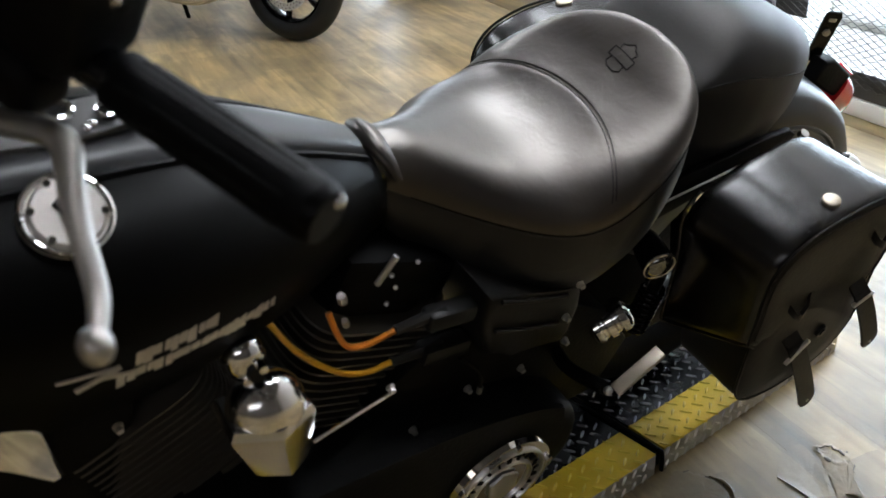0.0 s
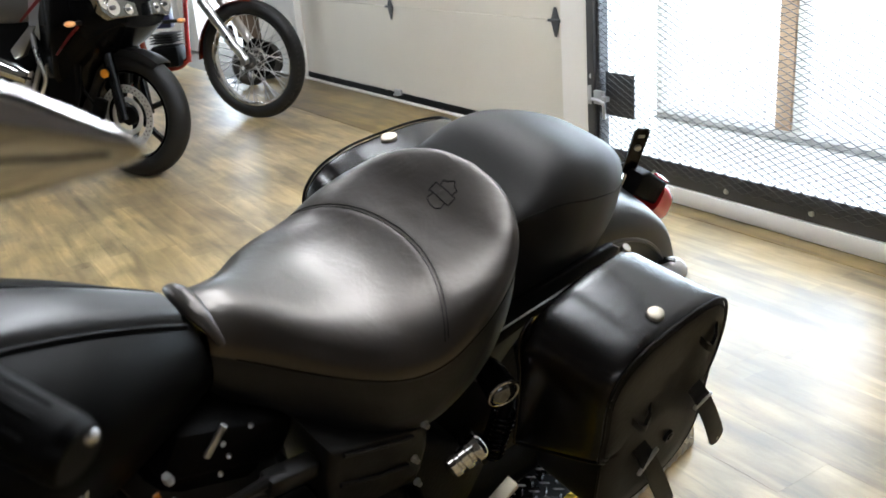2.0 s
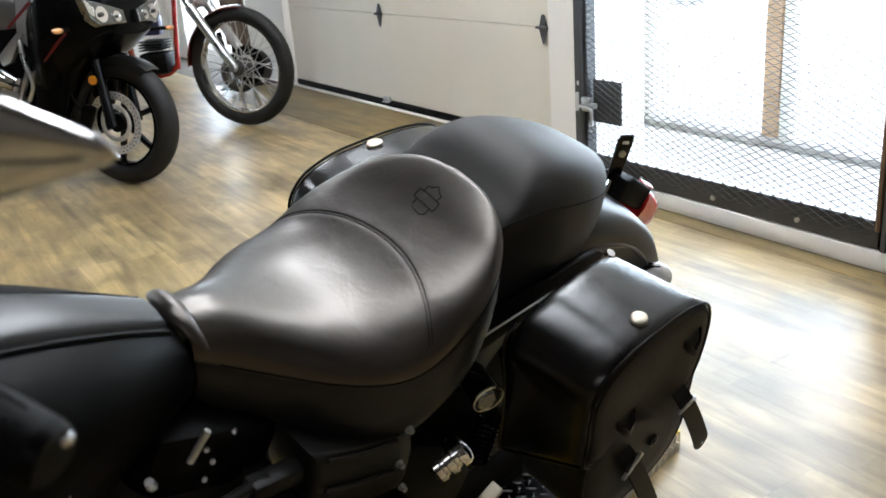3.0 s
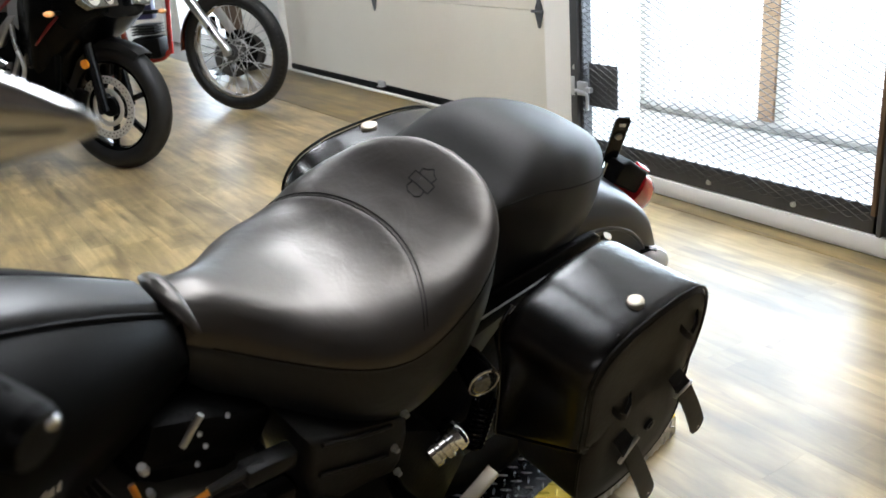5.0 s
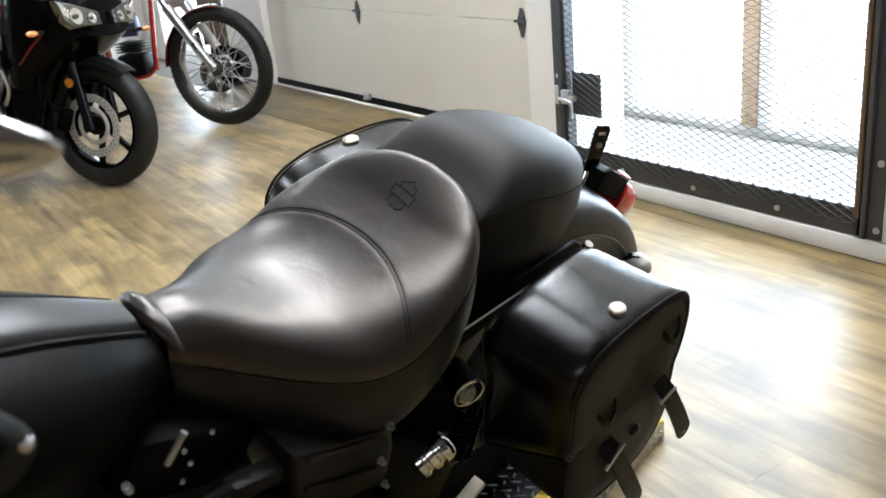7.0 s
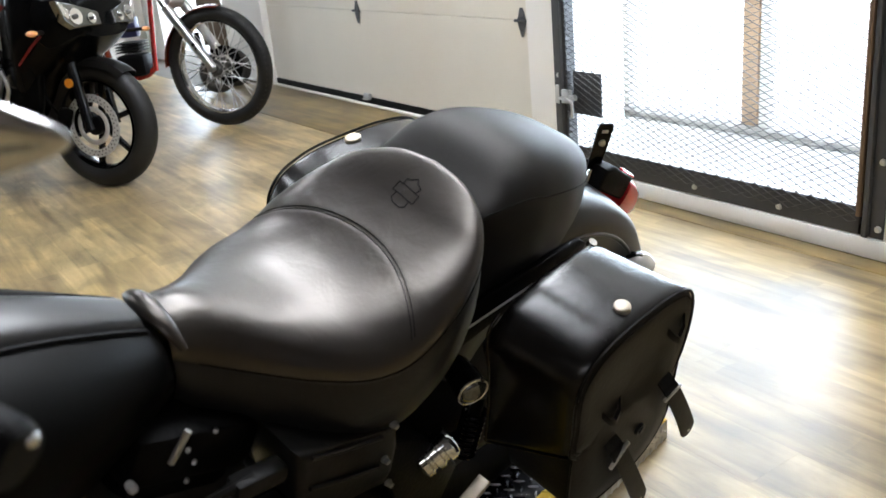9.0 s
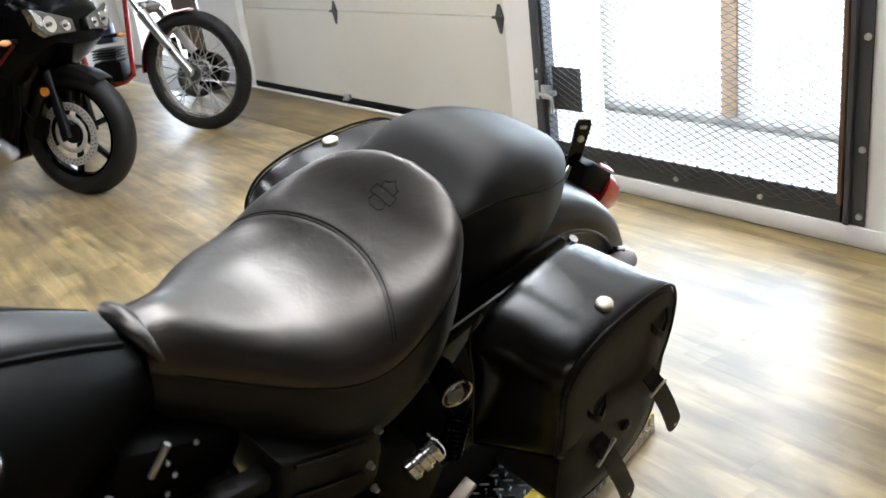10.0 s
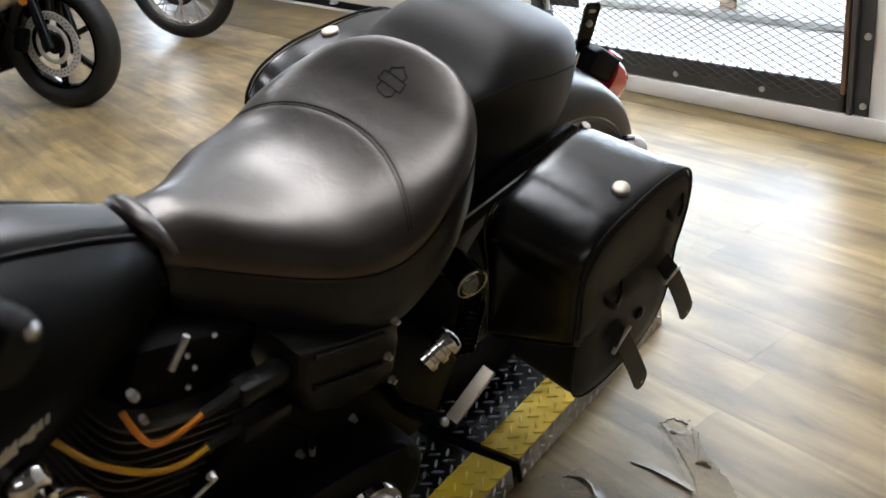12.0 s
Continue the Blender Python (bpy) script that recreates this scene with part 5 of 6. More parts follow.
for q in ((0.110, -0.566, 0.590), (0.112, -0.560, 0.570), (0.105, -0.528, 0.592), (0.115, -0.572, 0.552)):
    part("fitting", cyl(bmesh.new(), 0.0032, 0.0026, 0.008, XF(*q, 30, 50, 0), 6), M_ZINC, bike)
# chrome horn cover: rounded top, tapered foot
horn = new("horn_cover")
horn.parent = bike
horn.matrix_basis = XF(0.162, -0.744, 0.510, 0, -4, 0) @ Matrix.Diagonal((1, 0.95, 0.95, 1))
tagged(horn, "chrome faceted horn cover")
plan = [(-0.050, -0.035), (-0.052, 0.024), (0.000, 0.046), (0.050, 0.024), (0.052, -0.035)]
side = []
for (ya, xa), (yb, xb) in zip(plan, plan[1:] + plan[:1]):
    side += [(ya + (yb - ya) * k / 8, xa + (xb - xa) * k / 8) for k in range(8)]
rings = [[Vector((x * k, 0.012 * (q < 0.7) + y * q, z)) for y, x in side] for k, q, z in ((0.74, 0.60, -0.082), (0.79, 0.65, -0.079), (0.99, 0.985, -0.004), (1.0, 1.0, 0.0), (0.90, 0.90, 0.010), (0.6, 0.6, 0.011))]
part("dome", ball(bmesh.new(), 1.0, XF(-0.002, 0.001, 0.004) @ Matrix.Diagonal((0.041, 0.047, 0.050, 1)), 32, 20), M_HORN, horn, sharp=80)
part("shell", loft(bmesh.new(), rings), M_HORN, horn, sharp=24)
bm = bmesh.new()
ball(bm, 0.026, XF(0.138, -0.758, 0.577) @ Matrix.Diagonal((0.8, 0.9, 1.1, 1)), 16, 10)
cyl(bm, 0.006, 0.005, 0.012, XF(0.164, -0.750, 0.585, 0, 80, 0), 12)
fuel = part("petcock", bm, M_CHROME, bike, "chrome fuel valve")
part("valve_knob", cyl(bmesh.new(), 0.010, 0.009, 0.012, XF(0.160, -0.754, 0.574, 0, 70, 0), 14), M_PLASTIC, fuel)
for dy, r in ((0.0, 0.0026), (0.007, 0.0018)):
    part("shift_rod", tube(bmesh.new(), [(0.190, -0.700 + dy, 0.462), (0.172, -0.592 + dy, 0.464)], r, 8, smooth=False), M_CHROME, bike)
# passenger peg
peg = new("passenger_peg")
peg.parent = bike
tagged(peg, "flat dull alloy passenger foot peg")
P0, P1 = Vector((0.262, -0.293, 0.401)), Vector((0.262, -0.226, 0.446))
d = P1 - P0
m = Matrix.Translation((P0 + P1) / 2) @ d.to_track_quat("Z", "X").to_matrix().to_4x4()
part("tread", box(bmesh.new(), 0.008, 0.0185, d.length, m, 0.0012, 2), M_PEG, peg)
part("pivot", ball(bmesh.new(), 0.0062, XF(0.262, -0.308, 0.410), 14, 8), M_ZINC, peg)
part("mount", tube(bmesh.new(), [(0.10, -0.26, 0.34), (0.18, -0.30, 0.37), (0.254, -0.302, 0.402)], 0.010, 8), M_POWDER, peg)
# side stand
st = new("side_stand")
st.parent = bike
tagged(st, "black side stand resting on the platform")
part("leg", tube(bmesh.new(), [(0.08, -0.62, 0.14), (0.16, -0.66, 0.10), (0.262, -0.70, 0.087)], 0.013, 10), M_POWDER, st)
part("foot", tube(bmesh.new(), [(0.255, -0.72, 0.089), (0.275, -0.66, 0.094)], 0.015, 12, 0.6), M_POWDER, st)
# dark front of the engine and a chrome strap ahead of it
part("front_cover", box(bmesh.new(), 0.24, 0.20, 0.50, XF(0.0, -0.985, 0.34, -8, 0, 0), 0.03), M_POWDER, bike, "black regulator and front engine mount")
bm = bmesh.new()
slab(bm, [(-1.03, 0.590), (-0.99, 0.600), (-0.955, 0.565), (-0.945, 0.490), (-0.957, 0.485), (-0.985, 0.530), (-1.03, 0.560)], 0.02, XF(0.135, 0.0, 0.016, 0, 0, 90), 0.004, 3)
part("engine_strap", bm, M_CHROME, bike, "chrome engine mount cover")
# frame, fork, bars (mostly hidden)
bm = bmesh.new()
tube(bm, [(0, -1.18, 0.80), (0, -0.95, 0.70), (0, -0.6, 0.58), (0, -0.2, 0.55)], 0.022, 10)
for s_ in (1, -1):
    tube(bm, [(s_ * 0.03, -1.16, 0.72), (s_ * 0.09, -1.02, 0.40), (s_ * 0.12, -0.92, 0.12), (s_ * 0.12, -0.5, 0.09), (s_ * 0.10, -0.30, 0.25), (s_ * 0.09, -0.24, 0.52)], 0.017, 10)
part("frame", bm, M_POWDER, bike)
bm = bmesh.new()
for s_ in (1, -1):
    tube(bm, [(s_ * 0.095, AY - 1.62, 0.33), (s_ * 0.095, -1.19, 0.92)], 0.025, 14, smooth=False)
box(bm, 0.25, 0.07, 0.05, XF(0, -1.20, 0.88, -28, 0, 0), 0.012)
box(bm, 0.25, 0.07, 0.04, XF(0, -1.27, 0.74, -28, 0, 0), 0.012)
part("fork", bm, M_POWDER, bike)
part("handlebar", tube(bmesh.new(), [(-0.30, -0.876, 1.007), (-0.17, -0.97, 1.04), (-0.10, -1.12, 0.98), (-0.08, -1.18, 0.93), (0.08, -1.18, 0.93), (0.10, -1.12, 0.98), (0.17, -0.97, 1.04), (0.30, -0.876, 1.007)], 0.0135, 12), M_BLACK, bike, "black handlebar")
for s_ in (1, -1):
    g = new("grip")
    g.parent = bike
    tagged(g, "black ribbed rubber handlebar grip")
    G0, G1 = Vector((s_ * 0.278, -0.886, 1.010)), Vector((s_ * 0.402, -0.831, 0.993))
    dd = (G1 - G0)
    part("sleeve", tube(bmesh.new(), [G0, G0 + dd * 0.5, G1], 0.0178, 20, smooth=False), M_RUBBER, g)
    bm = bmesh.new()
    q = dd.to_track_quat("Z", "Y").to_matrix().to_4x4()
    for k in range(10):
        a = 2 * math.pi * k / 10
        off = (q @ Vector((0.0176 * math.cos(a), 0.0176 * math.sin(a), 0)))
        tube(bm, [G0 + dd * 0.08 + off, G1 - dd * 0.1 + off], 0.0012, 6, smooth=False)
    part("rib", bm, M_RUBBER, g)
    part("end_cap", cyl(bmesh.new(), 0.0178, 0.0155, 0.008, Matrix.Translation(G1 + dd.normalized() * 0.003) @ q, 20), M_DENIM, g)
    part("end_stud", ball(bmesh.new(), 0.0045, Matrix.Translation(G1 + dd.normalized() * 0.006 + (q @ Vector((0.008, 0.006, 0)))), 10, 6), M_CHROME, g)
# clutch lever and control housing
ctl = new("clutch_control")
ctl.parent = bike
tagged(ctl, "black control housing with a satin clutch lever")
for nm, a, q in (("housing", (0.070, 0.066, 0.075), XF(0.250, -0.902, 1.056, 0, 24, 26)), ("clamp", (0.05, 0.05, 0.05), XF(0.215, -0.945, 1.045, 0, 10, 30)),
                 ("switch_box", (0.10, 0.06, 0.085), XF(0.180, -0.955, 1.055, 0, 14, 26)), ("lever_perch", (0.12, 0.04, 0.040), XF(0.215, -0.945, 1.018, 0, 14, 26))):
    part(nm, box(bmesh.new(), *a, q, 0.014, 3), M_POWDER, ctl)
part("lever_blade", tube(bmesh.new(), [(0.210, -0.968, 0.984), (0.256, -0.947, 0.986), (0.289, -0.930, 0.995), (0.303, -0.925, 0.993), (0.317, -0.928, 0.987), (0.341, -0.933, 0.972), (0.368, -0.935, 0.956), (0.381, -0.938, 0.951), (0.396, -0.944, 0.947)], (0.0105, 0.0050), 12, 0.75), M_SATIN, ctl, "satin alloy lever blade")
part("lever_ball", ball(bmesh.new(), 0.0105, XF(0.400, -0.946, 0.946) @ Matrix.Diagonal((1, 0.85, 1, 1)), 20, 12), M_SATIN, ctl)
for q in ((0.262, -0.872, 1.050), (0.285, -0.888, 1.062), (0.232, -0.90, 1.085)):
    part("screw", ball(bmesh.new(), 0.005, XF(*q), 10, 6), M_CHROME, ctl)
# mirror
mir = new("mirror")
mir.parent = bike
tagged(mir, "chrome teardrop handlebar mirror")
ax, tip = Vector((-0.58, -0.81, 0.0)).normalized(), Vector((0.4285, -0.798, 1.156))
th, up = Vector((0, 0, 1)).cross(ax), Vector((0, 0, 1))


def mirror_half(s):
    """Half height of the teardrop, s metres from its tip."""
    return 0.034 * math.sin(min(1.0, s / 0.125) * math.pi / 2) if s < 0.125 else 0.034 * max(0.0, 1 - ((s - 0.125) / 0.05) ** 2) ** 0.5


def mirror_ring(s, grow, depth, p=2.2, n=36):
    h = (mirror_half(s) + 0.004) * grow
    ring = []
    for j in range(n):
        a = 2 * math.pi * j / n
        co, si = math.cos(a), math.sin(a)
        ring.append(tip + ax * s + up * h * math.copysign(abs(si) ** (2 / p), si) + th * (depth * h * math.copysign(abs(co) ** (2 / p), co)))
    return ring


steps = [0.0, 0.002, 0.006] + [0.012 + 0.0098 * k for k in range(17)]
rings = [mirror_ring(s, 0.55 if k == 0 else 0.85 if k == 1 else 1.0, 0.42) for k, s in enumerate(steps)]
part("shell", loft(bmesh.new(), rings), M_CHROME, mir, sharp=60)
# black line laid on the shell in place of a dark reflection
path = [tip + ax * s + th * (0.42 * (mirror_half(s) + 0.004)) - up * 0.12 * mirror_half(s) for s in steps[3:]]
part("dark_band", tube(bmesh.new(), path, (0.0008, 0.0018), 8, smooth=False), M_RUBBER, mir, "black line along the mirror, standing in for a dark reflection")
part("stem", tube(bmesh.new(), [(0.325, -0.945, 1.150), (0.30, -0.955, 1.12), (0.262, -0.915, 1.07)], 0.006, 10), M_CHROME, mir)

# ---- other motorcycles ----


def round_ring(y, w, z0, z1, n=20, p=2.6):
    zc, hz = (z0 + z1) / 2, (z1 - z0) / 2
    return [Vector((w * math.copysign(abs(math.cos(a)) ** (2 / p), math.cos(a)), y, zc + hz * math.copysign(abs(math.sin(a)) ** (2 / p), math.sin(a)))) for a in [2 * math.pi * k / n for k in range(n)]]


def shell(table, n=26, p=2.6):
    ys = [table[0][0] + (table[-1][0] - table[0][0]) * i / n for i in range(n + 1)]
    return loft(bmesh.new(), [round_ring(y, *curve_at(table, y), p=p) for y in ys])


def arc_guard(R, hw, a0, a1, t=0.006, drop=0.03, n=24):
    rings = []
    for i in range(n + 1):
        a = radians(a0 + (a1 - a0) * i / n)
        up = Vector((0, math.sin(a), math.cos(a)))
        o = [Vector((hw * u, 0, 0)) + up * (R + v) for u, v in ((-1, -drop), (-0.8, -0.008), (0, 0), (0.8, -0.008), (1, -drop))]
        rings.append(o + [q - up * t for q in reversed(o)])
    return loft(bmesh.new(), rings)


# sport bike
SB = XF(-3.167, 0.269, 0.0, 0, 0, 129.9) @ XF(ry=4)
sport = thing("sport_motorcycle", "black sport motorcycle with red stripes, parked on the floor", "motorcycle", SB)
fwheel = new("front_wheel")
fwheel.parent = sport
fwheel.matrix_basis = XF(0, 0, 0.298, 0, 0, -4)
part("tyre", torus(bmesh.new(), 0.250, 0.050, Matrix(), 72, 18, 1.12), M_TYRE, fwheel)
torus(bm := bmesh.new(), 0.205, 0.011, Matrix(), 72, 8, 4.0)
part("rim", bm, M_BLACK, fwheel, "gloss black cast rim")
for k in range(6):
    a = 60 * k + 12
    part("spoke", box(bmesh.new(), 0.028, 0.026, 0.165, XF(rx=a) @ XF(0, 0, 0.118), 0.008), M_BLACK, fwheel)
part("hub", cyl(bmesh.new(), 0.045, 0.045, 0.11, XF(ry=90), 28), M_POWDER, fwheel)
disc_bm = bmesh.new()
N = 48
inn = [(0.112 * math.cos(2 * math.pi * k / N), 0.112 * math.sin(2 * math.pi * k / N)) for k in range(N)]
out = [(0.148 * math.cos(2 * math.pi * k / N), 0.148 * math.sin(2 * math.pi * k / N)) for k in range(N)]
rings = []
for x, pts in ((-0.058, inn), (-0.058, out), (-0.0625, out), (-0.0625, inn)):
    rings.append([Vector((x, a, b)) for a, b in pts])
rings.append(rings[0])
loft(disc_bm, rings, caps=False)
disc = part("brake_disc", disc_bm, M_DISC, fwheel, "drilled steel brake disc", sharp=30)
hole_bm = bmesh.new()
for k in range(36):
    for r in (0.122, 0.137):
        a = 2 * math.pi * (k + (0.5 if r == 0.122 else 0)) / 36
        cyl(hole_bm, 0.0035, 0.0035, 0.0015, XF(-0.0634, r * math.cos(a), r * math.sin(a), 0, 90, 0), 6)
tagged(part("disc_drilling", hole_bm, M_POWDER, disc), kind="stuff")
part("disc_carrier", torus(bmesh.new(), 0.078, 0.012, XF(-0.058, 0, 0), 36, 8, 0.4), M_DISC, fwheel)
part("axle_nut", cyl(bmesh.new(), 0.016, 0.016, 0.03, XF(-0.08, 0, 0, 0, 90, 0), 6), M_CHROME, fwheel)
for s_ in (1, -1):
    leg = part("fork_leg", tube(bmesh.new(), [(s_ * 0.098, -0.004, 0.285), (s_ * 0.098, 0.012, 0.42), (s_ * 0.098, 0.075, 0.88)], 0.025, 14, smooth=False), M_BLACK, sport)
    part("reflector", cyl(bmesh.new(), 0.021, 0.021, 0.010, XF(s_ * 0.126, 0.042, 0.505, 0, 90, 0), 20), M_AMBER, leg, "round amber reflector")
bm = bmesh.new()
box(bm, 0.05, 0.055, 0.11, XF(-0.085, 0.135, 0.335, 25, 0, 0), 0.012)
part("brake_caliper", bm, M_POWDER, sport)
part("brake_hose", tube(bmesh.new(), [(-0.10, 0.15, 0.36), (-0.135, 0.17, 0.45), (-0.12, 0.19, 0.60)], 0.006, 8), M_RUBBER, sport)
part("front_mudguard", arc_guard(0.314, 0.066, -40, 66, 0.005, 0.035), M_PLASTIC, sport, "gloss black mudguard", XF(0, 0, 0.298))
FAIR = [(-0.138, 0.18, 0.70, 0.85), (-0.08, 0.250, 0.66, 0.92), (0.00, 0.272, 0.60, 0.98), (0.14, 0.250, 0.52, 1.03), (0.21, 0.222, 0.42, 1.04), (0.28, 0.175, 0.34, 0.98), (0.36, 0.14, 0.32, 0.90), (0.44, 0.09, 0.38, 0.80)]
fairing = part("fairing", shell(FAIR, 30, 2.7), M_FAIR, sport, "gloss black fairing", XF(-0.032, 0, 0), sharp=50)
for s_ in (1, -1):
    part("lower_panel", slab(bmesh.new(), [(0.12, 0.60), (0.24, 0.64), (0.31, 0.58), (0.32, 0.36), (0.30, 0.22), (0.22, 0.26), (0.16, 0.42)], 0.04, XF(s_ * 0.180, 0, 0, 0, 0, 90), 0.014), M_DENIM, sport, "satin black lower fairing")
    at = XF(-0.042 + s_ * 0.158, -0.122, 0.800, -10, 0, s_ * 8) @ Matrix.Diagonal((s_, 1, 1, 1))
    slab(bm := bmesh.new(), [(-0.112, -0.050), (0.055, -0.058), (0.098, -0.022), (0.115, 0.066), (0.02, 0.040), (-0.110, 0.008)], 0.044, at, 0.010, 3)
    lamp = part("headlight", bm, M_LENS, sport, "clear faceted headlight")
    for u, v, r in ((0.030, -0.008, 0.036), (-0.058, -0.020, 0.024)):
        bm = bmesh.new()
        loft(bm, [[at @ Vector((u + r * q * math.cos(a), y, v + r * q * math.sin(a))) for a in [2 * math.pi * k / 24 for k in range(24)]] for q, y in ((1.0, -0.0215), (0.97, -0.0265), (0.90, -0.0265), (0.62, -0.0235), (0.30, -0.0228))])
        bowl = part("lamp_bowl", bm, M_CHROME, lamp, "chrome reflector bowl")
        part("bulb", ball(bmesh.new(), r * 0.30, at @ XF(u, -0.026, v), 12, 8), M_DASH, bowl)
    for k in range(4):
        part("facet", box(bmesh.new(), 0.010, 0.004, 0.040 + 0.006 * k, at @ XF(0.070 + 0.009 * k, -0.0225, 0.004 + 0.008 * k, 0, -12 + 8 * k, 0), 0.001, 1), M_CHROME, lamp)
    ind = part("indicator_stem", tube(bmesh.new(), [(s_ * 0.22, 0.02, 0.724 - s_ * 0.016), (s_ * 0.385, -0.040, 0.724 - s_ * 0.016)], 0.010, 8, smooth=False), M_RUBBER, sport)
    bm = bmesh.new()
    ball(bm, 0.026, XF(s_ * 0.408, -0.046, 0.724 - s_ * 0.016) @ Matrix.Diagonal((1.35, 0.55, 0.52, 1)), 16, 10)
    part("indicator_lens", bm, M_INDIC, ind, "pale orange indicator lens")
    x = s_ * 0.262 - 0.032
    part("stripe", slab(bmesh.new(), [(0.0, 0.722), (0.010, 0.730), (0.07, 0.685), (0.15, 0.610), (0.143, 0.605), (0.062, 0.676)], 0.004, XF(x + s_ * 0.002, 0, 0, 0, 0, 90), 0.001, 1), M_STRIPE, sport, "thin red stripe")
    part("stripe", slab(bmesh.new(), [(0.20, 0.86), (0.22, 0.868), (0.36, 0.76), (0.353, 0.75)], 0.004, XF(x - s_ * 0.045, 0, 0, 0, 0, 90), 0.001, 1), M_STRIPE, sport)
part("nose_stripe", slab(bmesh.new(), [(-0.055, 0.03), (0.0, -0.02), (0.055, 0.03), (0.045, 0.045), (0, 0.0), (-0.045, 0.045)], 0.01, XF(0, -0.098, 0.890, -40, 0, 0), 0.002, 1), M_STRIPE, sport)
part("windscreen", shell([(-0.02, 0.09, 0.98, 1.06), (0.10, 0.14, 1.0, 1.16), (0.24, 0.15, 1.04, 1.22)], 10), M_BLACK, sport)
TK = [(0.28, 0.10, 0.74, 0.90), (0.40, 0.16, 0.72, 0.95), (0.66, 0.165, 0.72, 0.99), (0.80, 0.12, 0.74, 0.93), (0.90, 0.08, 0.76, 0.86)]
part("side_panel", slab(bmesh.new(), [(0.19, 0.90), (0.34, 0.90), (0.37, 0.73), (0.30, 0.635), (0.25, 0.69)], 0.03, XF(-0.175, 0, 0, 0, 0, 90), 0.010), M_GREYPANEL, sport, "grey painted tank side panel")
part("side_spar", slab(bmesh.new(), [(0.32, 0.735), (0.36, 0.735), (0.49, 0.63), (0.47, 0.585), (0.42, 0.60)], 0.03, XF(-0.185, 0, 0, 0, 0, 90), 0.008), M_ALU, sport, "silver frame plate")
part("hanger", tube(bmesh.new(), [(-0.20, 0.345, 0.70), (-0.205, 0.335, 0.60), (-0.205, 0.31, 0.50), (-0.205, 0.345, 0.425)], (0.013, 0.010), 10), M_ALU, sport, "polished foot-rest hanger")
bm = bmesh.new()
tube(bm, [(-0.205, 0.40, 0.50), (-0.215, 0.48, 0.535), (-0.22, 0.62, 0.585)], (0.036, 0.052), 18)
part("silencer", bm, M_CHROME, sport, "polished silver silencer")
part("guard", slab(bmesh.new(), [(0.36, 0.505), (0.41, 0.515), (0.41, 0.505), (0.36, 0.495)], 0.012, XF(-0.243, 0, 0, 0, 0, 90), 0.002, 1), M_POWDER, sport)
part("round_cover", cyl(bmesh.new(), 0.036, 0.030, 0.03, XF(-0.185, 0.275, 0.535, 0, 90, 0), 28), M_PEG, sport, "dull bronze engine cover")
part("fuel_tank", shell(TK, 18), M_DASH, sport, "dark grey fuel tank")
part("seat", shell([(0.86, 0.09, 0.76, 0.82), (1.0, 0.14, 0.76, 0.83), (1.2, 0.13, 0.78, 0.86), (1.42, 0.09, 0.84, 0.91), (1.58, 0.03, 0.88, 0.93)], 18), M_DASH, sport, "grey vinyl seat")
bm = bmesh.new()
for s_ in (1, -1):
    box(bm, 0.03, 0.52, 0.055, XF(s_ * 0.12, 1.10, 0.36, 6, 0, 0), 0.012)
part("swingarm", bm, M_ALU, sport, "silver swingarm")
bm = bmesh.new()
box(bm, 0.26, 0.74, 0.62, XF(0, 0.69, 0.49), 0.05)
part("engine", bm, M_POWDER, sport)
bm = bmesh.new()
cyl(bm, 0.085, 0.08, 0.05, XF(-0.14, 0.50, 0.40, 0, 90, 0), 28)
cyl(bm, 0.06, 0.05, 0.05, XF(-0.14, 0.38, 0.30, 0, 90, 0), 24)
part("engine_case", bm, M_ALU, sport, "silver engine side case")
part("exhaust", tube(bmesh.new(), [(-0.10, 0.28, 0.24), (-0.16, 0.50, 0.19), (-0.19, 0.80, 0.26), (-0.20, 1.35, 0.46)], (0.022, 0.055), 14), M_CHROME, sport, "chrome exhaust silencer")
part("foot_bracket", tube(bmesh.new(), [(-0.16, 0.36, 0.56), (-0.19, 0.42, 0.42), (-0.27, 0.44, 0.38)], 0.014, 8), M_ALU, sport)
rwheel = new("rear_wheel")
rwheel.parent = sport
rwheel.matrix_basis = XF(0, 1.38, 0.305)
part("tyre", torus(bmesh.new(), 0.245, 0.06, Matrix(), 56, 14, 1.25), M_RUBBER, rwheel)
torus(bm := bmesh.new(), 0.205, 0.011, Matrix(), 56, 8, 5.0)
part("rim", bm, M_BLACK, rwheel)
for k in range(6):
    part("spoke", box(bmesh.new(), 0.03, 0.028, 0.19, XF(rx=60 * k) @ XF(0, 0, 0.105), 0.008), M_BLACK, rwheel)
part("stand", tube(bmesh.new(), [(0.12, 0.86, 0.26), (0.24, 0.90, 0.016)], 0.012, 8, smooth=False), M_POWDER, sport)

# long-fork cruiser with wire wheels
CB = XF(-3.98, 1.200, 0.0, 0, 0, 127.5)
chop = thing("cruiser_motorcycle", "burnt orange long-fork cruiser with a chrome wire wheel", "motorcycle", CB)
cw = new("front_wheel")
cw.parent = chop
cw.matrix_basis = XF(0, 0, 0.352, 0, 0, -3)
part("tyre", torus(bmesh.new(), 0.309, 0.043, Matrix(), 80, 16, 1.0), M_TYRE, cw)
bm = bmesh.new()
for k in range(66):
    for x, da in ((-0.026, 0.0), (0.026, 0.5), (0.0, 0.25)):
        a = 360 * (k + da) / 66
        box(bm, 0.019, 0.013, 0.006, XF(rx=a) @ XF(x, 0, 0.3475 - 0.55 * abs(x) ** 1.35 * 2, 0, 28 * (1 if x > 0 else -1 if x < 0 else 0), 18 if x else 0))
tagged(part("tread_block", bm, M_TYRE, cw), kind="stuff")
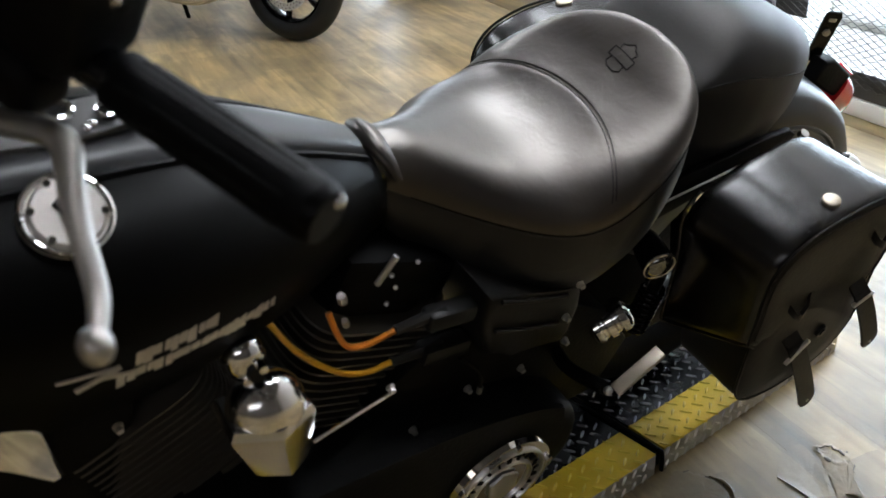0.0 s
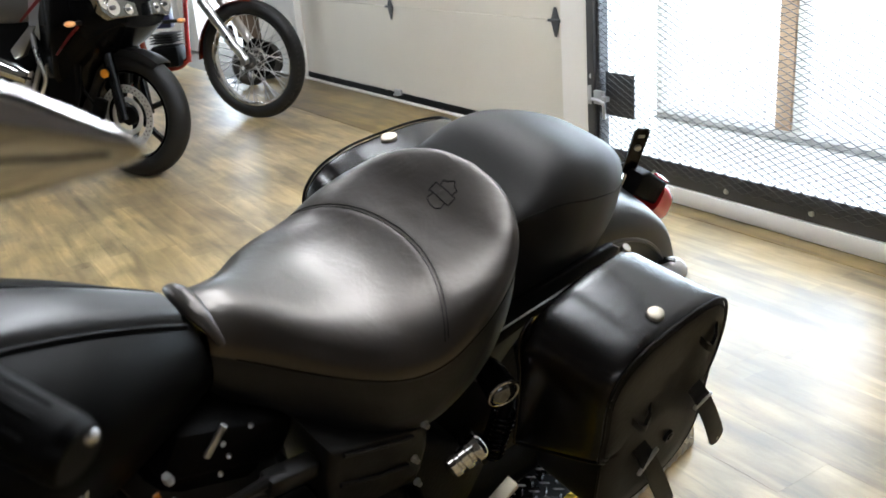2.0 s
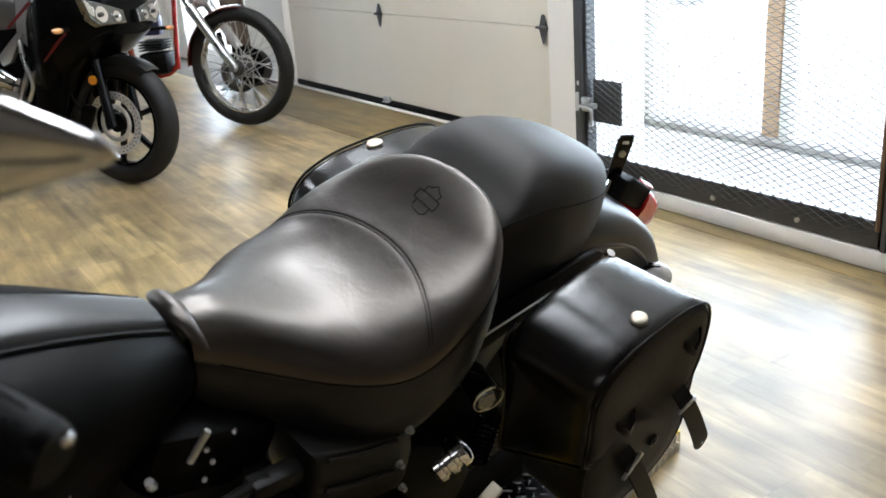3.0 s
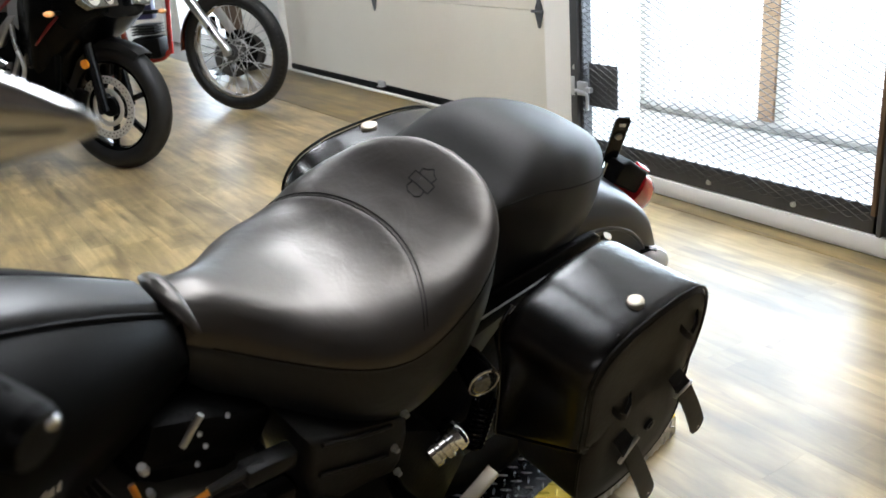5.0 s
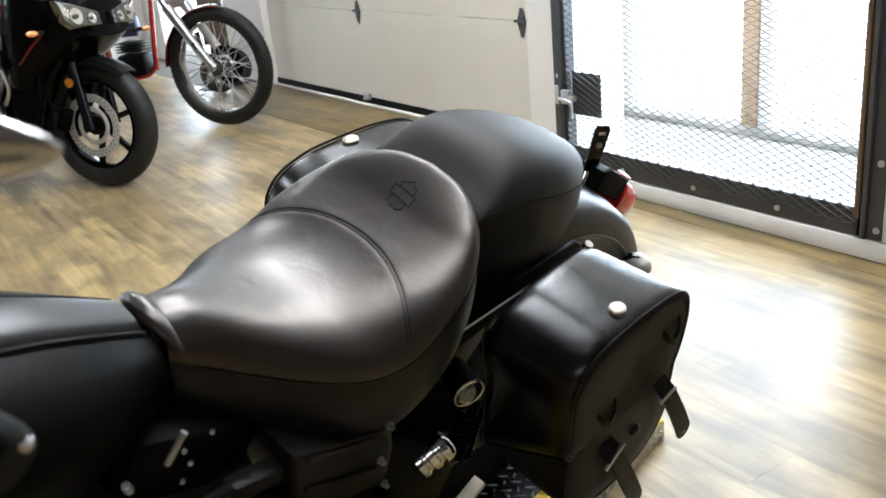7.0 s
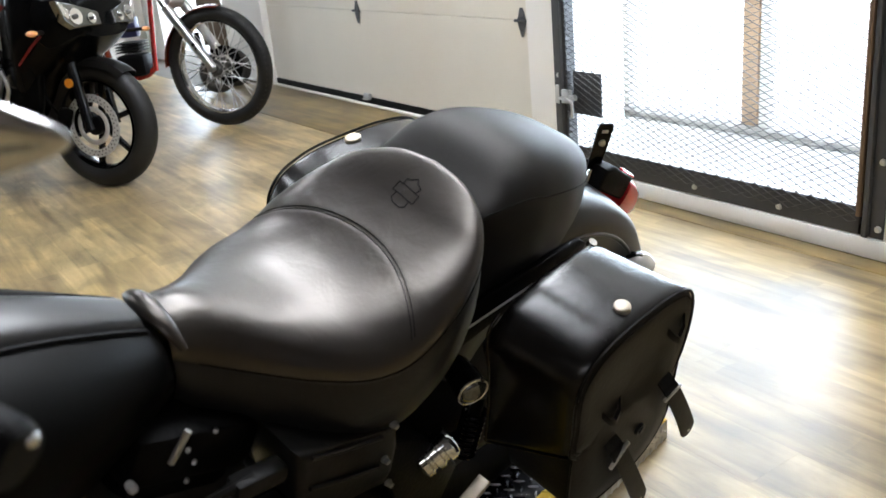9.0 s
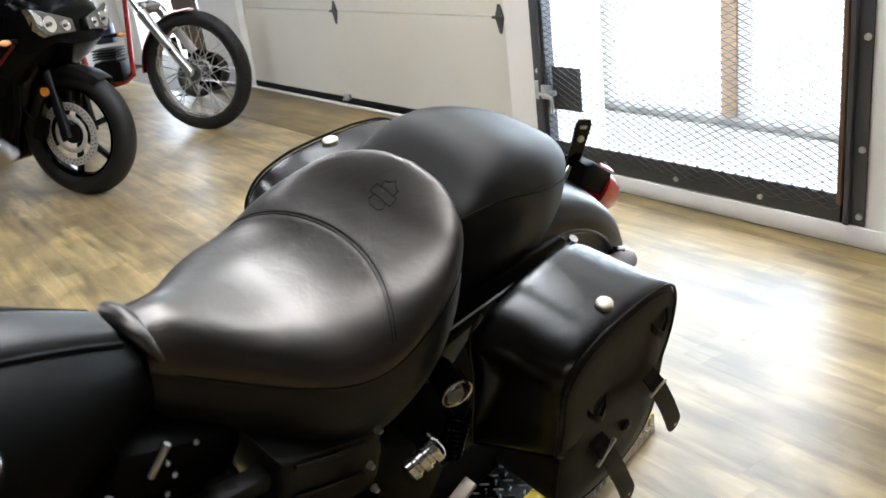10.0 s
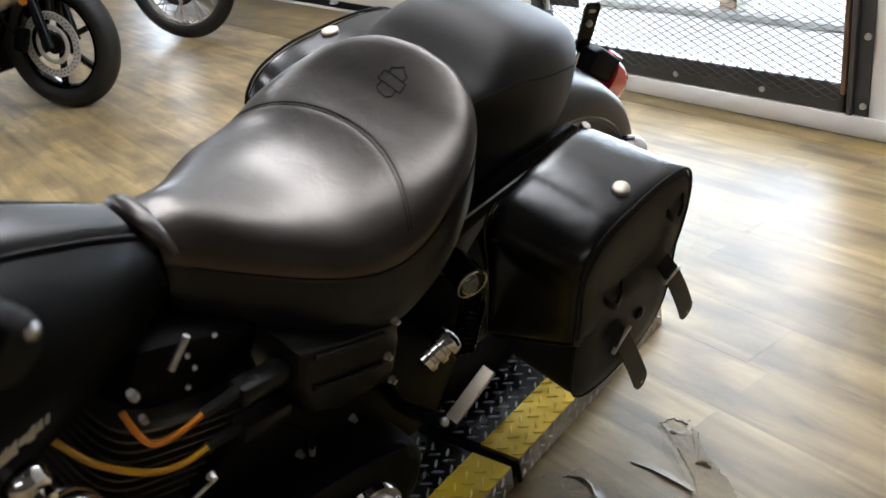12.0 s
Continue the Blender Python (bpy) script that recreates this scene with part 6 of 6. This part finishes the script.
torus(bm := bmesh.new(), 0.270, 0.011, Matrix(), 80, 10, 2.6)
part("rim", bm, M_CHROME, cw, "polished chrome rim")
bm = bmesh.new()
cyl(bm, 0.028, 0.028, 0.12, XF(ry=90), 24)
for x in (-0.045, 0.045):
    cyl(bm, 0.048, 0.048, 0.006, XF(x, 0, 0, 0, 90, 0), 28)
part("hub", bm, M_DASH, cw, "dull grey wheel hub")
part("brake_disc", torus(bmesh.new(), 0.088, 0.028, XF(0.062, 0, 0), 48, 8, 0.12), M_POWDER, cw)
for k in range(40):
    a = 2 * math.pi * k / 40
    side = 1 if k % 2 else -1
    b = a + (1.15 if (k // 2) % 2 else -1.15)
    part("wire_spoke", tube(bmesh.new(), [(side * 0.044, 0.046 * math.cos(b), 0.046 * math.sin(b)), (side * 0.006, 0.268 * math.cos(a), 0.268 * math.sin(a))], 0.0025, 5, smooth=False), M_ZINC, cw)
for s_ in (1, -1):
    leg = part("fork_leg", tube(bmesh.new(), [(s_ * 0.085, -0.008, 0.358), (s_ * 0.090, 0.07, 0.470), (s_ * 0.092, 0.235, 0.72)], (0.022, 0.030), 14, smooth=False), M_ALU, chop, "polished lower fork leg")
    part("fork_tube", tube(bmesh.new(), [(s_ * 0.092, 0.22, 0.69), (s_ * 0.092, 0.50, 1.15)], 0.018, 12, smooth=False), M_CHROME, leg)
    part("axle_cap", cyl(bmesh.new(), 0.020, 0.018, 0.04, XF(s_ * 0.092, 0, 0.355, 0, 90, 0), 14), M_ALU, leg)
part("front_fender", arc_guard(0.360, 0.046, -10, 88, 0.003, 0.012), M_BURNT, chop, "burnt orange front fender", XF(0, 0, 0.352))
bm = bmesh.new()
box(bm, 0.17, 0.06, 0.06, XF(0, 0.24, 0.74, 30, 0, 0), 0.012)
part("fork_brace", bm, M_ALU, chop)
part("fuel_tank", shell([(0.72, 0.06, 0.88, 1.02), (0.85, 0.15, 0.80, 1.04), (1.05, 0.16, 0.78, 1.0), (1.25, 0.06, 0.76, 0.88)], 14), M_BURNT, chop)
part("headlight", ball(bmesh.new(), 0.09, XF(0, 0.52, 1.02), 20, 12), M_CHROME, chop)
bm = bmesh.new()
box(bm, 0.24, 0.42, 0.42, XF(0, 1.08, 0.42), 0.06)
part("engine", bm, M_POWDER, chop, "dark engine block")
bm = bmesh.new()
tube(bm, [(0, 0.66, 1.0), (0.0, 0.78, 0.60), (0.05, 0.86, 0.22), (0.05, 1.5, 0.20), (0, 1.9, 0.34)], 0.02, 10)
part("frame", bm, M_BURNT, chop)
part("seat", shell([(1.22, 0.07, 0.70, 0.76), (1.45, 0.15, 0.66, 0.74), (1.75, 0.11, 0.72, 0.80)], 12), M_LEATHER, chop)
part("rear_tyre", torus(bmesh.new(), 0.245, 0.068, XF(0, 1.92, 0.316), 48, 14, 1.2), M_RUBBER, chop)
part("rear_fender", arc_guard(0.34, 0.10, -80, 70, 0.006, 0.08), M_BURNT, chop, m=XF(0, 1.92, 0.316))

# small red machine standing by the far door
RM = XF(-6.20, 1.47, 0.0, 0, 0, 140)
red = thing("red_minibike", "small red tube-framed machine with a black motor", "motorcycle", RM)
part("down_tube", tube(bmesh.new(), [(0.0, 0.0, 0.10), (0.0, -0.03, 0.40), (0.0, -0.10, 0.95)], 0.021, 10), M_RED, red)
part("cradle", tube(bmesh.new(), [(0.0, 0.0, 0.12), (0.0, 0.14, 0.055), (0.0, 0.60, 0.055), (0.0, 0.75, 0.35)], 0.022, 10), M_RED, red)
bm = bmesh.new()
box(bm, 0.20, 0.24, 0.17, XF(0, 0.16, 0.16), 0.03)
part("motor", bm, M_POWDER, red)
for k in range(4):
    part("motor_fin", box(bmesh.new(), 0.21, 0.20, 0.008, XF(0, 0.16, 0.27 + 0.022 * k), 0.003), M_POWDER, red)
part("blue_panel", box(bmesh.new(), 0.09, 0.16, 0.16, XF(0.0, 0.16, 0.46), 0.02), material("navy_plastic", (0.02, 0.02, 0.07), 0.4), red, "dark blue plastic panel")
part("rear_tyre", torus(bmesh.new(), 0.17, 0.045, XF(0, 0.86, 0.215), 40, 12), M_RUBBER, red)
part("seat", box(bmesh.new(), 0.20, 0.42, 0.08, XF(0, 0.52, 0.66), 0.03), M_PLASTIC, red)
part("seat_post", tube(bmesh.new(), [(0, 0.55, 0.06), (0, 0.52, 0.64)], 0.018, 8, smooth=False), M_RED, red)

# hand trolley with a brown board, behind the cruiser's wheel
trolley = thing("hand_trolley", "dark two-wheeled hand trolley with a brown back board", "trolley", XF(-5.25, 1.70, 0, 0, 0, 132))
for s_ in (1, -1):
    w = part("wheel", torus(bmesh.new(), 0.108, 0.034, XF(s_ * 0.13, 0, 0.142), 40, 12), M_DUSTY, trolley, "small black rubber wheel")
    bm = bmesh.new()
    cyl(bm, 0.030, 0.030, 0.05, XF(s_ * 0.13, 0, 0.142, 0, 90, 0), 18)
    for k in range(5):
        box(bm, 0.014, 0.016, 0.10, XF(s_ * 0.13, 0, 0.142) @ XF(rx=72 * k) @ XF(0, 0, 0.055), 0.004)
    part("rim", bm, M_FIN, w)
    part("upright", tube(bmesh.new(), [(s_ * 0.09, 0.06, 0.05), (s_ * 0.09, 0.03, 0.50), (s_ * 0.09, 0.10, 1.02), (s_ * 0.06, 0.16, 1.08)], 0.013, 10), M_POWDER, trolley)
part("axle", cyl(bmesh.new(), 0.010, 0.010, 0.28, XF(0, 0, 0.142, 0, 90, 0), 12), M_ZINC, trolley)
part("toe_plate", box(bmesh.new(), 0.26, 0.12, 0.006, XF(0, 0.13, 0.020), 0.002), M_POWDER, trolley)
part("back_board", slab(bmesh.new(), [(-0.115, 0.33), (0.055, 0.35), (0.075, 0.85), (-0.10, 0.85)], 0.05, XF(-0.125, 0, 0, 0, 0, 90), 0.008), M_BROWN, trolley, "brown hardboard side board")
part("brace", tube(bmesh.new(), [(-0.12, 0.02, 0.16), (-0.12, 0.10, 0.30), (-0.12, 0.12, 0.44)], 0.02, 10), M_POWDER, trolley)

# ---- floor boards ----
PLW, PLL = 0.152, 1.22
rb = random.Random(11)


def board_mesh(length, width=PLW):
    """A board with eased edges, its back left open."""
    bm = bmesh.new()
    hw, hl, e = width / 2, length / 2, 0.00012
    lo = [bm.verts.new((x, y, -0.006)) for x, y in ((-hl, -hw), (hl, -hw), (hl, hw), (-hl, hw))]
    mid = [bm.verts.new((x, y, -e)) for x, y in ((-hl, -hw), (hl, -hw), (hl, hw), (-hl, hw))]
    top = [bm.verts.new((x, y, 0)) for x, y in ((-hl + e, -hw + e), (hl - e, -hw + e), (hl - e, hw - e), (-hl + e, hw - e))]
    for a, b in ((lo, mid), (mid, top)):
        for k in range(4):
            bm.faces.new((a[k], a[(k + 1) % 4], b[(k + 1) % 4], b[k]))
    bm.faces.new(top)
    return bm


whole = mesh_of(board_mesh(PLL), M_PLANK)
rest = bmesh.new()
count, row, y = 0, 0, GY - 0.10 - PLW / 2
spots = []
while y > Y0 - 0.05:
    x = X0 - rb.uniform(0, PLL)
    while x < X1:
        cx = x + PLL / 2
        spots.append((cx, y))
        x += PLL
    y -= PLW
    row += 1
# the stretch beside and behind the motorcycle first
spots.sort(key=lambda q: abs(q[0] + 1.2) * 0.8 + abs(q[1] - 0.4))
for k, (cx, cy) in enumerate(spots):
    z = rb.uniform(-0.0001, 0.0001)
    lo_x, hi_x = max(cx - PLL / 2, X0 - 0.1), min(cx + PLL / 2, X1 + 0.1)
    if hi_x - lo_x < 0.02:
        continue
    if k < 300 and hi_x - lo_x > PLL - 0.001:
        shared("floor_board", whole, floor, XF(cx, cy, z))
    else:
        b2 = board_mesh(hi_x - lo_x)
        bmesh.ops.translate(b2, vec=((lo_x + hi_x) / 2, cy, z), verts=b2.verts)
        tmp = bpy.data.meshes.new("tmp")
        b2.to_mesh(tmp)
        b2.free()
        rest.from_mesh(tmp)
        bpy.data.meshes.remove(tmp)
tagged(part("board_field", rest, M_PLANK, floor), kind="stuff")
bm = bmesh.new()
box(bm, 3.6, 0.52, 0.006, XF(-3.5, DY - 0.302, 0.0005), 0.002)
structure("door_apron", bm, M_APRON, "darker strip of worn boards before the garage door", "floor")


# torn vinyl beside the platform


def ragged(outline, seed, rough=0.0025, n=6):
    rt = random.Random(seed)
    return [(x + rt.uniform(-rough, rough), y + rt.uniform(-rough, rough)) for x, y in dense(outline, n)]


def bare_patch(outline, seed):
    """Where the sheet has gone: the rough brown bed, lying a hair over the boards round it, with a thin broken rim."""
    t = thing("torn_patch", "bare brown patch where the vinyl floor has torn away", "floor damage", XF(), "torn patches")
    o = ragged(outline, seed)
    mx, my = middle(o)
    rt = random.Random(seed + 50)
    rings = []
    for f, z in ((1.0, 0.0003), (0.97, 0.0006), (0.8, 0.0007), (0.55, 0.0007), (0.3, 0.0008), (0.08, 0.0007)):
        rings.append([Vector((mx + (x - mx) * f, my + (y - my) * f, z + rt.uniform(0, 0.0004) * (f < 0.99))) for x, y in o])
    part("bare_bed", loft(bmesh.new(), rings), M_BED, t, sharp=70)
    k = len(o) // 8
    while k < len(o) // 2:
        run = rt.randint(2, 5)
        bit = [(x + rt.uniform(-0.003, 0.003), y + rt.uniform(-0.003, 0.003), 0.0008) for x, y in o[k:k + run]]
        part("broken_rim", tube(bmesh.new(), bit, (rt.uniform(0.0008, 0.0022), 0.0004), 5, 0.5, smooth=False), M_GROUT, t)
        k += run + rt.randint(3, 9)


def flap(outline, rise, seed):
    """A tongue of the sheet lifted off the bed: outline points carry their height."""
    t = thing("floor_tear", "lifted grey tongue of torn vinyl floor sheet", "floor damage", XF(), "torn patches")
    rt = random.Random(seed)
    path = smooth_path([(*q, h) for q, h in zip(outline, rise)] + [(*outline[0], rise[0])], 6)[:-1]
    c = sum((Vector(q) for q in path), Vector()) / len(path)
    top = []
    for f in (1.0, 0.93, 0.75, 0.5, 0.25, 0.06):
        top.append([Vector((c.x + (q.x - c.x) * f, c.y + (q.y - c.y) * f, 0.0016 + (q.z * f ** 1.7) + rt.uniform(0, 0.0003))) for q in path])
    rim = [Vector((q.x, q.y, max(0.0003, q.z - 0.0004))) for q in path]
    part("tongue", loft(bmesh.new(), [rim] + top), M_PLANK, t, sharp=60)


def crater(x, y, r, seed):
    """A broken blister: a ragged raised ring round a pale middle, with a small dark hole."""
    rt = random.Random(seed)
    t = thing("floor_blister", "broken blister with a dark ragged rim in the vinyl floor", "floor damage", XF(x, y, 0), "torn patches")
    n = 40
    rad = [r * (1 + 0.12 * math.sin(2 * a + 1) + 0.10 * math.sin(5 * a + 2) + rt.uniform(-0.06, 0.06)) for a in [2 * math.pi * k / n for k in range(n)]]
    rings = []
    for f, z in ((1.35, 0.0010), (1.2, 0.0014), (1.0, 0.0026), (0.93, 0.0022), (0.85, 0.0014), (0.5, 0.0017), (0.1, 0.0018)):
        rings.append([Vector((rad[k] * f * math.cos(2 * math.pi * k / n), rad[k] * f * math.sin(2 * math.pi * k / n), z * rt.uniform(0.6, 1.3))) for k in range(n)])
    part("blister", loft(bmesh.new(), rings), M_PLANK, t, sharp=50)
    gap = [(rad[k] * 0.97 * math.cos(2 * math.pi * k / n), rad[k] * 0.97 * math.sin(2 * math.pi * k / n), 0.0021) for k in range(6, 26)]
    part("split", tube(bmesh.new(), [(q[0] * rt.uniform(0.88, 1.1), q[1] * rt.uniform(0.88, 1.1), q[2]) for q in gap], (0.0034, 0.0008), 5, 0.5, smooth=False), M_GROUT, t)
    part("hole", ball(bmesh.new(), 0.006, XF(r * 0.35, -r * 0.75, 0.0015) @ Matrix.Diagonal((1.3, 0.8, 0.3, 1)), 10, 6), M_GROUT, t)


bare_patch([(0.318, 0.292), (0.340, 0.318), (0.368, 0.312), (0.405, 0.285), (0.445, 0.262), (0.505, 0.236), (0.535, 0.205), (0.500, 0.172), (0.478, 0.184), (0.440, 0.215), (0.395, 0.242), (0.355, 0.262)], 3)
bare_patch([(0.266, 0.020), (0.272, 0.040), (0.290, 0.058), (0.308, 0.070), (0.326, 0.076), (0.345, 0.070), (0.372, 0.058), (0.385, 0.020), (0.345, -0.02), (0.300, -0.03)], 4)
flap([(0.352, 0.168), (0.390, 0.175), (0.424, 0.177), (0.452, 0.178), (0.476, 0.178), (0.455, 0.192), (0.420, 0.215), (0.380, 0.240), (0.335, 0.262), (0.300, 0.262), (0.310, 0.215)], [0.0004, 0.002, 0.004, 0.005, 0.007, 0.004, 0.002, 0.001, 0.0, 0.0, 0.0], 5)
flap([(0.300, 0.067), (0.322, 0.080), (0.348, 0.076), (0.372, 0.064), (0.398, 0.074), (0.385, 0.110), (0.345, 0.120), (0.305, 0.102)], [0.001, 0.003, 0.004, 0.003, 0.001, 0.0, 0.0, 0.0], 6)
flap([(0.432, 0.238), (0.446, 0.246), (0.459, 0.246), (0.452, 0.254), (0.438, 0.249)], [0.001, 0.006, 0.004, 0.003, 0.003], 8)
crater(0.345, 0.292, 0.021, 1)
